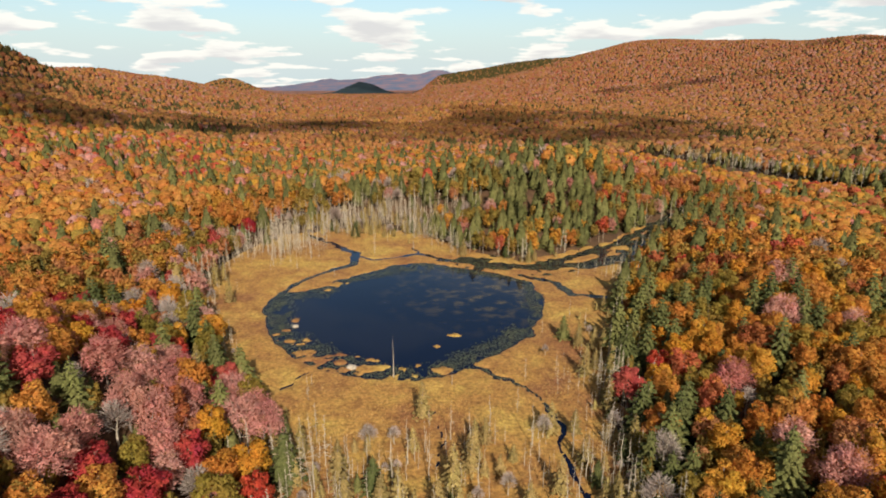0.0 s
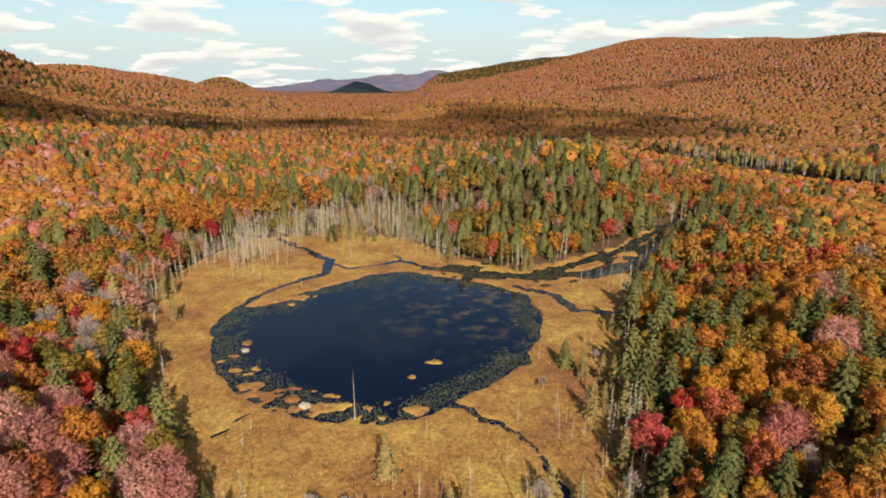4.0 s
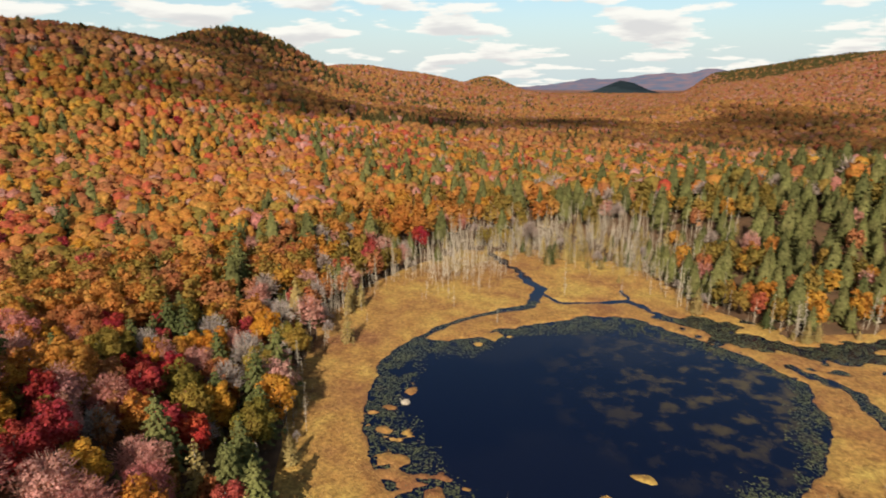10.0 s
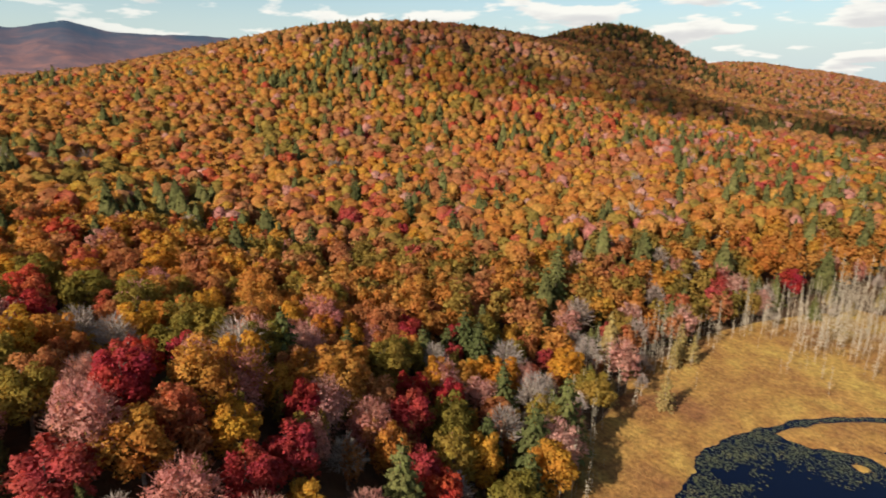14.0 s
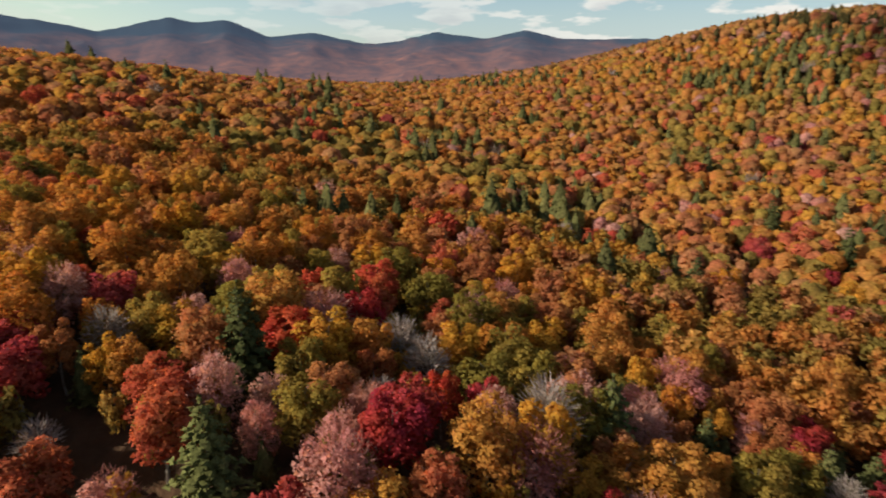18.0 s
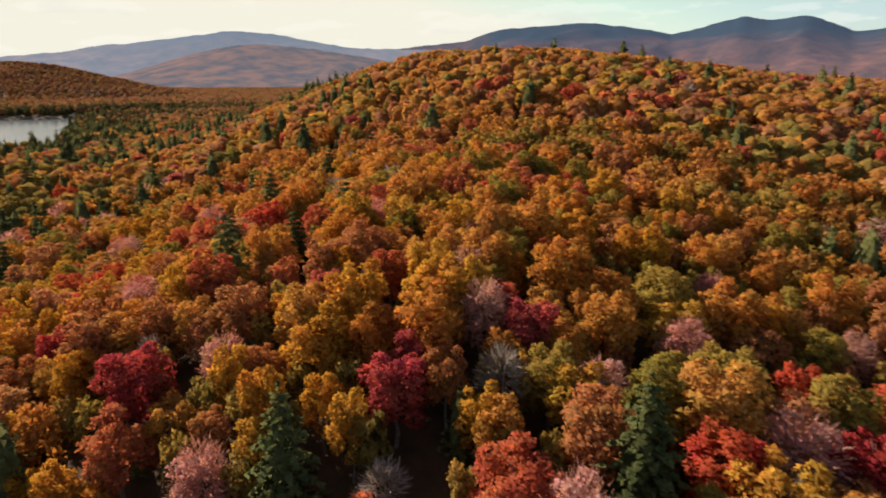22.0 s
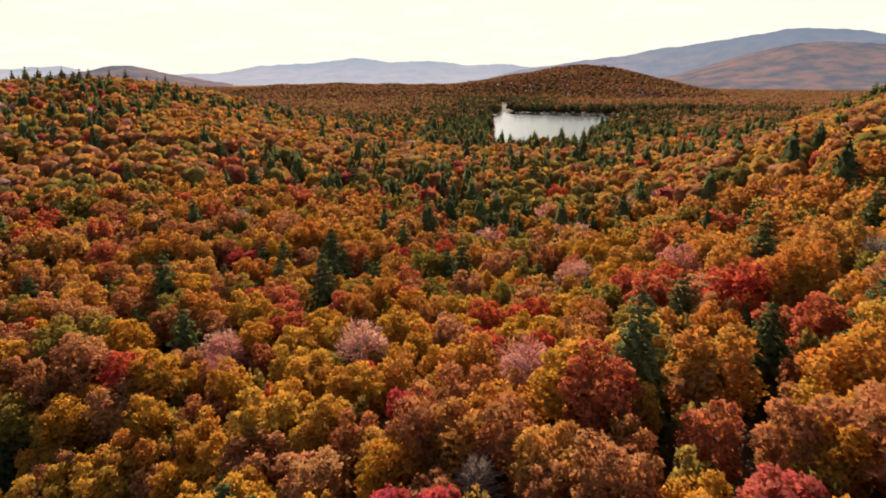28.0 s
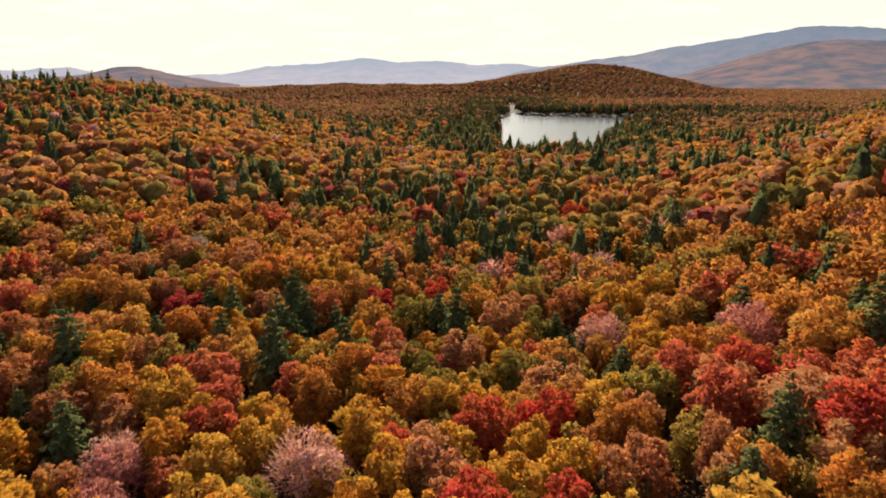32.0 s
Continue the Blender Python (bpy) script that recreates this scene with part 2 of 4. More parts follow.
def water_weed(m):
    """Brown weed under the surface, in drifts at the north-eastern end."""
    nt = m.node_tree
    geo = nt.nodes.new("ShaderNodeNewGeometry").outputs["Position"]
    drift = noise_ramp(nt, 0.16, 6, ((0.50, (0.0, 0.0, 0.0)), (0.64, (1.0, 1.0, 1.0))), geo)
    off = nt.nodes.new("ShaderNodeVectorMath")
    off.operation, off.inputs[1].default_value = "DISTANCE", (24, 222, 0)
    nt.links.new(geo, off.inputs[0])
    near = node(nt, "ShaderNodeMapRange")
    near.inputs[1].default_value, near.inputs[2].default_value, near.inputs[3].default_value, near.inputs[4].default_value = 14, 52, 1.0, 0.0
    nt.links.new(off.outputs["Value"], near.inputs[0])
    amount = nt.nodes.new("ShaderNodeMath")
    amount.operation = "MULTIPLY"
    nt.links.new(drift, amount.inputs[0])
    nt.links.new(near.outputs[0], amount.inputs[1])
    mix = nt.nodes.new("ShaderNodeMix")
    mix.data_type = "RGBA"
    mix.inputs[6].default_value, mix.inputs[7].default_value = (0.002, 0.004, 0.014, 1), (0.055, 0.04, 0.018, 1)
    nt.links.new(amount.outputs[0], mix.inputs[0])
    nt.links.new(mix.outputs[2], nt.nodes["Principled BSDF"].inputs["Base Color"])


water_weed(pond_mat)
lake_mat = water_material("lake_water", (0.02, 0.03, 0.04), 0.2, 0.12, 1.5)

# two tones for each kind of foliage
TONES = {
    "orange_maple": ((0.44, 0.156, 0.032), (0.45, 0.212, 0.053)),
    "rust_maple": ((0.345, 0.112, 0.042), (0.41, 0.176, 0.078)),
    "golden_birch": ((0.45, 0.185, 0.027), (0.47, 0.248, 0.042)),
    "olive_ash": ((0.180, 0.138, 0.030), (0.32, 0.205, 0.045)),
    "red_maple": ((0.42, 0.055, 0.032), (0.43, 0.125, 0.060)),
    "crimson_maple": ((0.31, 0.028, 0.036), (0.41, 0.078, 0.070)),
    "mauve_maple": ((0.43, 0.155, 0.135), (0.51, 0.275, 0.225)),
    "spruce": ((0.066, 0.071, 0.025), (0.128, 0.121, 0.041)),
    "larch": ((0.25, 0.180, 0.070), (0.36, 0.260, 0.100)),
    "bare_tree": ((0.25, 0.20, 0.17), (0.35, 0.28, 0.24)),
}
THROUGH = {"spruce": 0.12, "bare_tree": 0.25, "larch": 0.4}
LEAF = {k: leaf_material(k + "_leaves", *v, through_leaf=THROUGH.get(k, 0.46)) for k, v in TONES.items()}


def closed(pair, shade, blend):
    """The tones of a canopy seen whole: the shade of its gaps is painted in by darkening, haze by mixing each kind
    towards one mean.
    """
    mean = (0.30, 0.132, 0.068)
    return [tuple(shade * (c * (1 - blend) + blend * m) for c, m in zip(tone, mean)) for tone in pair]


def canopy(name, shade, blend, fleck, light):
    # distant spruce is darkened most, with shade and haze put into its tone
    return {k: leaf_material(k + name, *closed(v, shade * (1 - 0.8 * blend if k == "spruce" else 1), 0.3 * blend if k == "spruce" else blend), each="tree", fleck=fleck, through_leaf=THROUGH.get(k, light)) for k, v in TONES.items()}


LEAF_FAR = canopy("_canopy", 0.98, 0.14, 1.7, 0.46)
# copy of the leaf tones with gap shade and haze painted in
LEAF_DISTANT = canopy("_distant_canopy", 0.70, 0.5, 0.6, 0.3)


# ---- the lie of the land ----
def lattice(ix, iy, seed):
    v = np.sin(ix * 127.1 + iy * 311.7 + seed * 74.7) * 43758.5453
    return v - np.floor(v)


def vnoise(x, y, seed=0):
    ix, iy = np.floor(x), np.floor(y)
    fx, fy = x - ix, y - iy
    fx, fy = fx * fx * (3 - 2 * fx), fy * fy * (3 - 2 * fy)
    a, b = lattice(ix, iy, seed), lattice(ix + 1, iy, seed)
    c, d = lattice(ix, iy + 1, seed), lattice(ix + 1, iy + 1, seed)
    return (a * (1 - fx) + b * fx) * (1 - fy) + (c * (1 - fx) + d * fx) * fy


def fbm(x, y, seed=0, octaves=4):
    total, amp, norm = 0.0, 1.0, 0.0
    for k in range(octaves):
        total, norm = total + amp * vnoise(x * 2 ** k, y * 2 ** k, seed + k), norm + amp
        amp *= 0.5
    return total / norm


def smooth(a, b, v):
    t = np.clip((v - a) / (b - a), 0, 1)
    return t * t * (3 - 2 * t)


def to_line(x, y, pts, closed=False):
    """Distance to a polyline."""
    best = np.full(np.shape(x), 1e9)
    ends = list(zip(pts, pts[1:] + pts[:1])) if closed else list(zip(pts, pts[1:]))
    for (ax, ay), (bx, by) in ends:
        dx, dy = bx - ax, by - ay
        t = np.clip(((x - ax) * dx + (y - ay) * dy) / (dx * dx + dy * dy + 1e-9), 0, 1)
        best = np.minimum(best, np.hypot(x - ax - t * dx, y - ay - t * dy))
    return best


def outside(x, y, pts):
    """Signed distance to a closed outline, negative inside."""
    inside = np.zeros(np.shape(x), bool)
    for (ax, ay), (bx, by) in zip(pts, pts[1:] + pts[:1]):
        hit = ((ay > y) != (by > y)) & (x < (bx - ax) * (y - ay) / (by - ay + 1e-12) + ax)
        inside ^= hit
    d = to_line(x, y, pts, True)
    return np.where(inside, -d, d)


MARSH = [(-14, 58), (-30, 85), (-33, 112), (-50, 140), (-64, 162), (-76, 182), (-90, 214), (-93, 246), (-88, 276), (-78, 303), (-45, 312), (-15, 308),
         (4, 278), (20, 263), (36, 254), (60, 270), (88, 292), (116, 330), (134, 352), (138, 338), (112, 296), (86, 258), (66, 214), (52, 180), (46, 156), (40, 128), (36, 100), (30, 70), (8, 55)]
LAKE = [(-51, -312), (-78, -307), (-99, -327), (-108, -380), (-122, -439), (-136, -525), (-146, -581), (-178, -640), (-242, -678), (-309, -711), (-264, -737), (-160, -719), (-85, -730), (-40, -745), (-11, -879), (-12, -1043), (-27, -1043), (-24, -879), (-27, -730), (-18, -648), (-29, -566), (-36, -476), (-40, -387)]
LAKE_Z = 19.0
# rounded hills: x, y, spread, height
HILLS = [(-250, -80, 105, 39.5), (-520, 340, 130, 45.0), (-645, 828, 104, 90.5), (-690, 1200, 200, 69.0), (-690, 1640, 260, 26.2), (-390, 20, 110, 13.0), (240, -280, 150, 47.9), (-190, -1420, 210, 58.0),
         (400, -1250, 300, 38.9), (120, 170, 90, 7.6), (60, 390, 100, 10.8), (-330, 440, 120, 2.2), (-120, 50, 75, 10.2), (-520, -200, 150, 41.3), (-800, 300, 300, 62.5), (60, -180, 90, 9.7),
         (-360, 700, 170, 11.7), (-10, -60, 120, 7.7), (-440, 470, 110, 17.5), (-600, 600, 130, 49.3), (-230, -170, 80, 16.8), (-75, -85, 60, -11.6), (-340, 30, 80, -1.7), (-330, 300, 90, -11.3),
         (-160, -330, 120, 2.6), (290, 480, 140, -8.9), (-1000, 1500, 350, 15.9), (-175, -1560, 130, 28.0), (-300, -330, 80, 40.0), (165, -345, 90, 6.0), (75, 366, 42, 15.0), (-230, 1000, 160, -10.0), (-92, 58, 36, 7.5), (-66, 122, 20, 13.0), (-110, 14, 34, 6.5), (-32, -56, 42, 4.5), (-82, -16, 30, -2.5)]


EAST_RIDGE = [crest(*p) for p in ((-1, -1.2, 3100), (-4, 0.75, 2900), (-8.4, 1.5, 2700), (-15, 1.92, 2450), (-19, 3.17, 2300), (-24.3, 2.88, 2250), (-30.3, 2.8, 2150), (-33, 3.04, 2100), (-42, 2.6, 2000), (-60, 2.2, 1900))]
KNOBS = [(crest(7.3, -0.22, 2900), 72), (crest(18.8, -0.2, 2300), 85), (crest(-2, -1.7, 1050), 130)]


def ridge_height(x, y, pts, spread):
    best = np.zeros(np.shape(x))
    for (ax, ay, az), (bx, by, bz) in zip(pts, pts[1:]):
        dx, dy = bx - ax, by - ay
        t = np.clip(((x - ax) * dx + (y - ay) * dy) / (dx * dx + dy * dy), 0, 1)
        d = np.hypot(x - ax - t * dx, y - ay - t * dy)
        best = np.maximum(best, (az + (bz - az) * t) * np.exp(-(d / spread) ** 1.6))
    return best


def land(x, y):
    x, y = np.asarray(x, float), np.asarray(y, float)
    z = np.zeros(x.shape)
    for cx, cy, s, h in HILLS:
        z += h * np.exp(-((x - cx) ** 2 + (y - cy) ** 2) / (2 * s * s))
    z += ridge_height(x, y, EAST_RIDGE, 560) * smooth(3.0, 0.0, np.degrees(np.arctan2(-x, np.maximum(y, 1))))
    for (cx, cy, h), s in KNOBS:
        z += np.maximum(h - (10 if s > 100 else -2), 4) * np.exp(-((x - cx) ** 2 + (y - cy) ** 2) / (2 * s * s))
    far = smooth(300, 1500, np.hypot(x, y - 100))
    z += (fbm(x / 90, y / 90, 3, 3) - 0.5) * (3 + 9 * far)
    z = np.maximum(z, 1.5 + 18.5 * smooth(-50, -150, y))          # the southern woods lie on a bench
    m = outside(x, y, MARSH)
    z *= smooth(0, 54, m)
    lk = outside(x, y, LAKE)
    z = LAKE_Z + (z - LAKE_Z) * smooth(5, 240, lk) + 1.2 * smooth(0, 8, lk)
    z = np.where(m < 0, -1.8, z - 0.7 * smooth(18, 9, m))
    return np.where(lk < 0, LAKE_Z - 2.5, z)


def mesh_of(name, verts, faces, mat, tone=None, normals=None):
    """A mesh from arrays: verts (n, 3), faces (m, 3 or 4); normals round off the shading of foliage."""
    verts, faces = np.asarray(verts, np.float32), np.asarray(faces, np.int32)
    me = bpy.data.meshes.new(name)
    k = faces.shape[1]
    me.vertices.add(len(verts))
    me.vertices.foreach_set("co", verts.ravel())
    me.loops.add(faces.size)
    me.loops.foreach_set("vertex_index", faces.ravel())
    me.polygons.add(len(faces))
    me.polygons.foreach_set("loop_start", np.arange(0, faces.size, k, dtype=np.int32))
    me.update(calc_edges=True)
    if tone is not None:
        me.attributes.new("tone", "FLOAT", "POINT").data.foreach_set("value", np.asarray(tone, np.float32))
    if normals is not None:
        me.polygons.foreach_set("use_smooth", np.ones(len(faces), bool))
        me.attributes.new("custom_normal", "FLOAT_VECTOR", "POINT").data.foreach_set("vector", np.asarray(normals, np.float32).ravel())
    me.materials.append(mat)
    return me


def grid_faces(nu, nv, wrap=False):
    i, j = np.meshgrid(np.arange(nu - (0 if wrap else 1)), np.arange(nv - 1), indexing="ij")
    a, b = i * nv + j, ((i + 1) % nu) * nv + j
    return np.stack([a, b, b + 1, a + 1], -1).reshape(-1, 4)


def build_ground():
    n_ang, radii = 300, np.concatenate([np.arange(0, 400, 5.0)[1:], np.geomspace(400, 4950, 110)])
    ang = np.arange(n_ang) * 2 * np.pi / n_ang
    A, R = np.meshgrid(ang, radii, indexing="ij")
    x, y = -30 + R * np.cos(A), 120 + R * np.sin(A)
    verts = np.stack([x, y, land(x, y)], -1).reshape(-1, 3)
    faces = grid_faces(n_ang, len(radii), True)
    me = mesh_of("ground", verts, faces[:, ::-1], forest_floor)
    me.polygons.foreach_set("use_smooth", np.ones(len(me.polygons), bool))
    return tagged(new("ground", me), "brown leaf-littered forest floor rolling into hills", "ground", kind="structure")


build_ground()

# ---- marsh and pond ----
CREEKS = [([(4, 158), (14, 149.5), (22.5, 141.6), (26.2, 133), (27, 123), (25, 112), (27, 100), (24, 84)], 0.62),
          ([(-70, 303), (-54, 286), (-40, 268), (-38, 251), (-46, 244)], 1.6),
          ([(-40, 266), (-30, 258), (-20, 262), (-11, 268), (-4, 262), (4, 258)], 1.0),
          ([(-11, 267), (-14, 277)], 0.7),
          ([(0, 258), (18, 252), (38, 246), (58, 262), (84, 284), (110, 318), (130, 348)], 2.5),
          ([(32, 236), (44, 226), (47, 213), (62, 210), (68, 212)], 1.6),
          ([(40, 246), (60, 250), (82, 262), (100, 290), (126, 336)], 4.0),
          ([(-6, 140), (-3, 131), (0, 122), (-1, 110)], 0.3),
          ([(-36, 152), (-39, 148), (-39, 145), (-42, 142)], 0.3),
          ([(-38, 252), (-44, 246), (-50, 238), (-54, 232), (-57, 226), (-60, 214)], 1.0)]


POND = [(-47, 166), (-54, 175), (-59, 188), (-63, 204), (-61, 216), (-52, 217), (-46, 222), (-42, 229), (-32, 239), (-18, 251), (-8, 253), (10, 244), (23, 238), (33, 228), (37, 208), (33, 190), (27, 175),
        (17, 164), (8, 156), (2, 150), (-4, 147), (-11, 146), (-20, 147), (-27, 149), (-35, 154), (-42, 160)]
# small sedge islets in the pond: x, y, half length, half width
ISLETS = [(-35, 159, 4.6, 2.2), (-29.4, 157.5, 2.4, 1.8), (-19.7, 154, 3.6, 2.0), (-40, 163.5, 2.8, 1.5), (-0.7, 152.6, 3.8, 1.7), (-46.5, 172, 2.4, 1.3), (-48.8, 189, 1.7, 2.2), (-50, 180, 1.6, 1.2),
          (-51.5, 177, 1.2, 0.9), (-41, 225, 3.0, 2.6), (-44, 218, 1.6, 1.0), (-24.5, 161, 1.2, 0.7), (-8, 149, 1.4, 0.8), (-32, 153.5, 1.5, 0.7), (-27, 152.5, 1.6, 0.8), (-23.5, 150.5, 1.4, 0.7), (4, 176, 2.2, 1.5), (-2, 168, 1.2, 0.8)]


def pond_edge(x, y):
    """About how far outside the open pond, in metres."""
    return outside(x, y, POND) + (fbm(x / 7, y / 7, 11, 4) - 0.5) * 4.5


def sedge_level(x, y):
    """Height of the floating sedge mat: over 0 it is dry, under 0 it is water."""
    wob = (fbm(x / 3.2, y / 3.2, 21, 3) - 0.5)
    k = pond_edge(x, y) + wob * 2.5
    for line, w in CREEKS:
        k = np.minimum(k, to_line(x + wob * 3, y + wob * 3, line) - w * (0.5 + 1.1 * vnoise(x / 5, y / 5, 31)))
    # cracks in the mat near the shore
    e = pond_edge(x, y)
    crack = np.abs(fbm(x / 12, y / 12, 141, 3) - 0.5) * 70 - 0.45
    k = np.minimum(k, np.where((e > 0) & (e < np.where(y < 175, 7, 13)), crack + 0.12 * e, 99))
    # drowned meadow along the north-eastern arm
    arm = to_line(x, y, [(20, 254), (40, 250), (62, 262), (88, 282), (112, 312), (130, 344)])
    k = np.where(arm < 15, np.minimum(k, (fbm(x / 6, y / 6, 151, 3) - 0.43) * 16), k)
    fine = fbm(x / 1.7, y / 1.7, 161, 2)
    band = smooth(-13, -7, e) * smooth(1, -1, e) * smooth(-2, -12, x) * smooth(180, 168, y)
    k = np.maximum(k, np.where(band > 0.3, (fbm(x / 3.0, y / 3.0, 191, 3) - 0.60) * 18 * band, -9))
    for ix, iy, a, b in ISLETS:
        r = np.hypot((x - ix) / a, (y - iy) / b)
        k = np.maximum(k, (1 + wob * 1.6 + (fine - 0.5) * 1.4 - r) * 3.0)
    return k


def build_marsh():
    xs, ys = np.arange(-110, 154, 0.85), np.arange(42, 368, 0.85)
    X, Y = np.meshgrid(xs, ys, indexing="ij")
    k = sedge_level(X, Y)
    z = np.clip(k * 0.35, -0.5, 0.28) + (fbm(X / 1.6, Y / 1.6, 51, 2) - 0.5) * 0.22 * (k > 0.3)
    m = outside(X, Y, MARSH)
    z = z + 0.35 * smooth(1, 6, m) - smooth(9, 14, m) * 2.0
    keep = m < 14
    verts = np.stack([X, Y, z], -1).reshape(-1, 3)
    faces = grid_faces(len(xs), len(ys))
    faces = faces[keep.reshape(-1)[faces].all(1)]
    used = np.unique(faces)
    remap = np.zeros(len(verts), np.int32)
    remap[used] = np.arange(len(used))
    me = mesh_of("marsh", verts[used], remap[faces], marsh_mat)
    me.polygons.foreach_set("use_smooth", np.ones(len(me.polygons), bool))
    tagged(new("marsh", me), "ochre and russet sedge marsh cut by dark creeks", "marsh", kind="structure")


build_marsh()


def flat_sheet(name, pts, z, mat, label):
    bm = bmesh.new()
    bm.faces.new([bm.verts.new((x, y, z)) for x, y in pts])
    bmesh.ops.triangulate(bm, faces=bm.faces[:])
    me = bpy.data.meshes.new(name)
    bm.to_mesh(me)
    bm.free()
    me.materials.append(mat)
    return tagged(new(name, me), label, "water", kind="structure")


flat_sheet("pond_water", [(-100, 52), (142, 52), (142, 358), (-100, 358)], 0.0, pond_mat, "still dark blue beaver pond water")
flat_sheet("lake_water", LAKE, LAKE_Z, lake_mat, "bright lake water reflecting the pale sky")


# ---- trees ----
def unit(v):
    return v / np.maximum(np.linalg.norm(v, axis=-1, keepdims=True), 1e-9)


def leaf_triangles(rng, centre, normal, size, stretch=1.0, along=None, out=None, relief=0.26):
    """Loose three-cornered leaf sprays at the centres, facing the normals; rows of place and rounded normal."""
    n = len(centre)
    side = rng.normal(size=(n, 3)) if along is None else along
    u = unit(side - normal * (side * normal).sum(-1, keepdims=True))
    v = np.cross(normal, u)
    s = np.asarray(size)[:, None]
    corners = np.stack([centre + u * s * stretch, centre - u * s * 0.55 * stretch + v * s * 0.85 / stretch, centre - u * s * 0.55 * stretch - v * s * 0.85 / stretch], 1)
    corners = corners + rng.normal(size=corners.shape) * s[:, None] * 0.12
    flat = unit(np.cross(corners[:, 1] - corners[:, 0], corners[:, 2] - corners[:, 0]))
    back = (flat * (normal if out is None else out)).sum(-1) < 0
    corners[back] = corners[back][:, ::-1]
    flat[back] *= -1
    soft = flat if out is None else unit(out * 0.8 + flat * relief)
    return np.concatenate([corners, np.repeat(soft[:, None], 3, 1)], -1).reshape(-1, 6)


def broad_crown(rng, count, tall=13.0, wide=3.6, leaf=0.5, lobes=19):
    """Corners of the leaves of a domed crown: overlapping rounded boughs, ragged at the rim, open below."""
    lean = rng.normal(size=2) * wide * 0.10
    mid, up = tall * 0.53, tall * rng.uniform(0.42, 0.47)
    c, r = [np.array((lean[0], lean[1], mid + up * 0.12))], [wide * 0.62]
    for k in range(lobes):
        a, h = k * 2.4 + rng.uniform(-0.6, 0.6), -0.62 + 1.44 * ((k + rng.uniform(0, 1)) / lobes)
        reach = wide * math.sqrt(max(0.03, 1 - abs(h) ** 1.8)) * rng.uniform(0.50, 0.72)
        c.append(np.array((lean[0] + math.cos(a) * reach, lean[1] + math.sin(a) * reach, mid + up * h * 0.86)))
        r.append(wide * rng.uniform(0.20, 0.36) * (1.0 if h < 0.5 else 0.85))
    c, r = np.array(c), np.array(r)
    pick = rng.choice(len(r), count, p=r ** 2 / (r ** 2).sum())
    d = unit(rng.normal(size=(count, 3)) + (0, 0, 0.42))
    at = c[pick] + d * (r[pick] * rng.uniform(0.45, 1.0, count) ** 0.45 * rng.uniform(0.85, 1.22, count))[:, None] * (1, 1, 0.9)
    normal = unit(d * 0.6 + (0, 0, 0.25) + rng.normal(size=d.shape) * 0.75)
    body = unit(at - (lean[0], lean[1], mid - up * 0.3))
    return leaf_triangles(rng, at, normal, leaf * rng.uniform(0.5, 1.35, count), out=unit(d * 0.5 + body * 0.5 + (0, 0, 0.06) + rng.normal(size=d.shape) * 0.20), relief=0.34)


def needle_crown(rng, count, tall=16.0, wide=2.6, leaf=0.6, low=0.12, gaps=0.0):
    """Corners of the boughs of a pointed evergreen: drooping sprays in whorls."""
    h = rng.uniform(0, 1, count) ** 0.70
    level = np.round(h * 13) / 13 if leaf < 1.0 else h
    a = rng.uniform(0, 2 * np.pi, count)
    bough = np.round(a * 9 / (2 * np.pi) + level * 7.3) * 2 * np.pi / 9 - level * 7.3 * 2 * np.pi / 9
    a = a * 0.35 + bough * 0.65
    z = tall * (low + (1 - low) * (1 - level))
    reach = wide * level ** 0.66 * (0.72 + 0.28 * np.sin(level * 37 + bough * 3)) * rng.uniform(0.12, 1.1, count) ** 0.7 + 0.05
    out_ = np.stack([np.cos(a), np.sin(a), np.full(count, -0.32)], -1)
    at = np.stack([np.cos(a) * reach, np.sin(a) * reach, z - reach * 0.28 + rng.normal(size=count) * 0.12], -1)
    normal = unit(np.stack([np.cos(a) * 0.35, np.sin(a) * 0.35, np.full(count, 1.0)], -1) + rng.normal(size=(count, 3)) * 0.4)
    return leaf_triangles(rng, at, normal, leaf * (0.45 + 0.75 * level) * rng.uniform(0.7, 1.2, count), 0.95, unit(out_), unit(np.stack([np.cos(a), np.sin(a), np.full(count, 0.7)], -1)), 0.62)


def crown_core(rng, tall, wide, sides, rings, pointed=False):
    """The closed, uneven inner body of a crown seen from afar: rows of place and rounded normal."""
    mid = np.array((0, 0, tall * (0.3 if pointed else 0.45)))
    pts = []
    for r in range(rings):
        f = (r + 0.35) / rings
        if pointed:
            h, w = 0.08 + 0.92 * f, wide * (1 - f) ** 0.72
        else:
            h, w = 0.30 + 0.70 * f ** 0.8, wide * math.sqrt(max(0.0, 1 - max(0.0, (f - 0.30) / 0.72) ** 2)) * (0.72 if f < 0.2 else 1)
        a = np.arange(sides) * 2 * np.pi / sides + r * 0.5
        q = w * rng.uniform(0.78, 1.12, sides)
        pts.append(np.stack([np.cos(a) * q, np.sin(a) * q, tall * h + rng.normal(size=sides) * tall * 0.025], -1))
    top = np.array((0, 0, tall))
    tris = []
    for r in range(rings - 1):
        for k in range(sides):
            a, b, c, d = pts[r][k], pts[r][(k + 1) % sides], pts[r + 1][(k + 1) % sides], pts[r + 1][k]
            tris += [(a, b, c), (a, c, d)]
    for k in range(sides):
        tris.append((pts[-1][k], pts[-1][(k + 1) % sides], top))
    tris = np.array(tris).reshape(-1, 3)
    out = unit(unit((tris - mid) * (1, 1, 0.45 if pointed else 0.8)) + np.repeat(rng.normal(size=(len(tris) // 3, 3)), 3, 0) * 0.16)
    return np.concatenate([tris, out], -1)


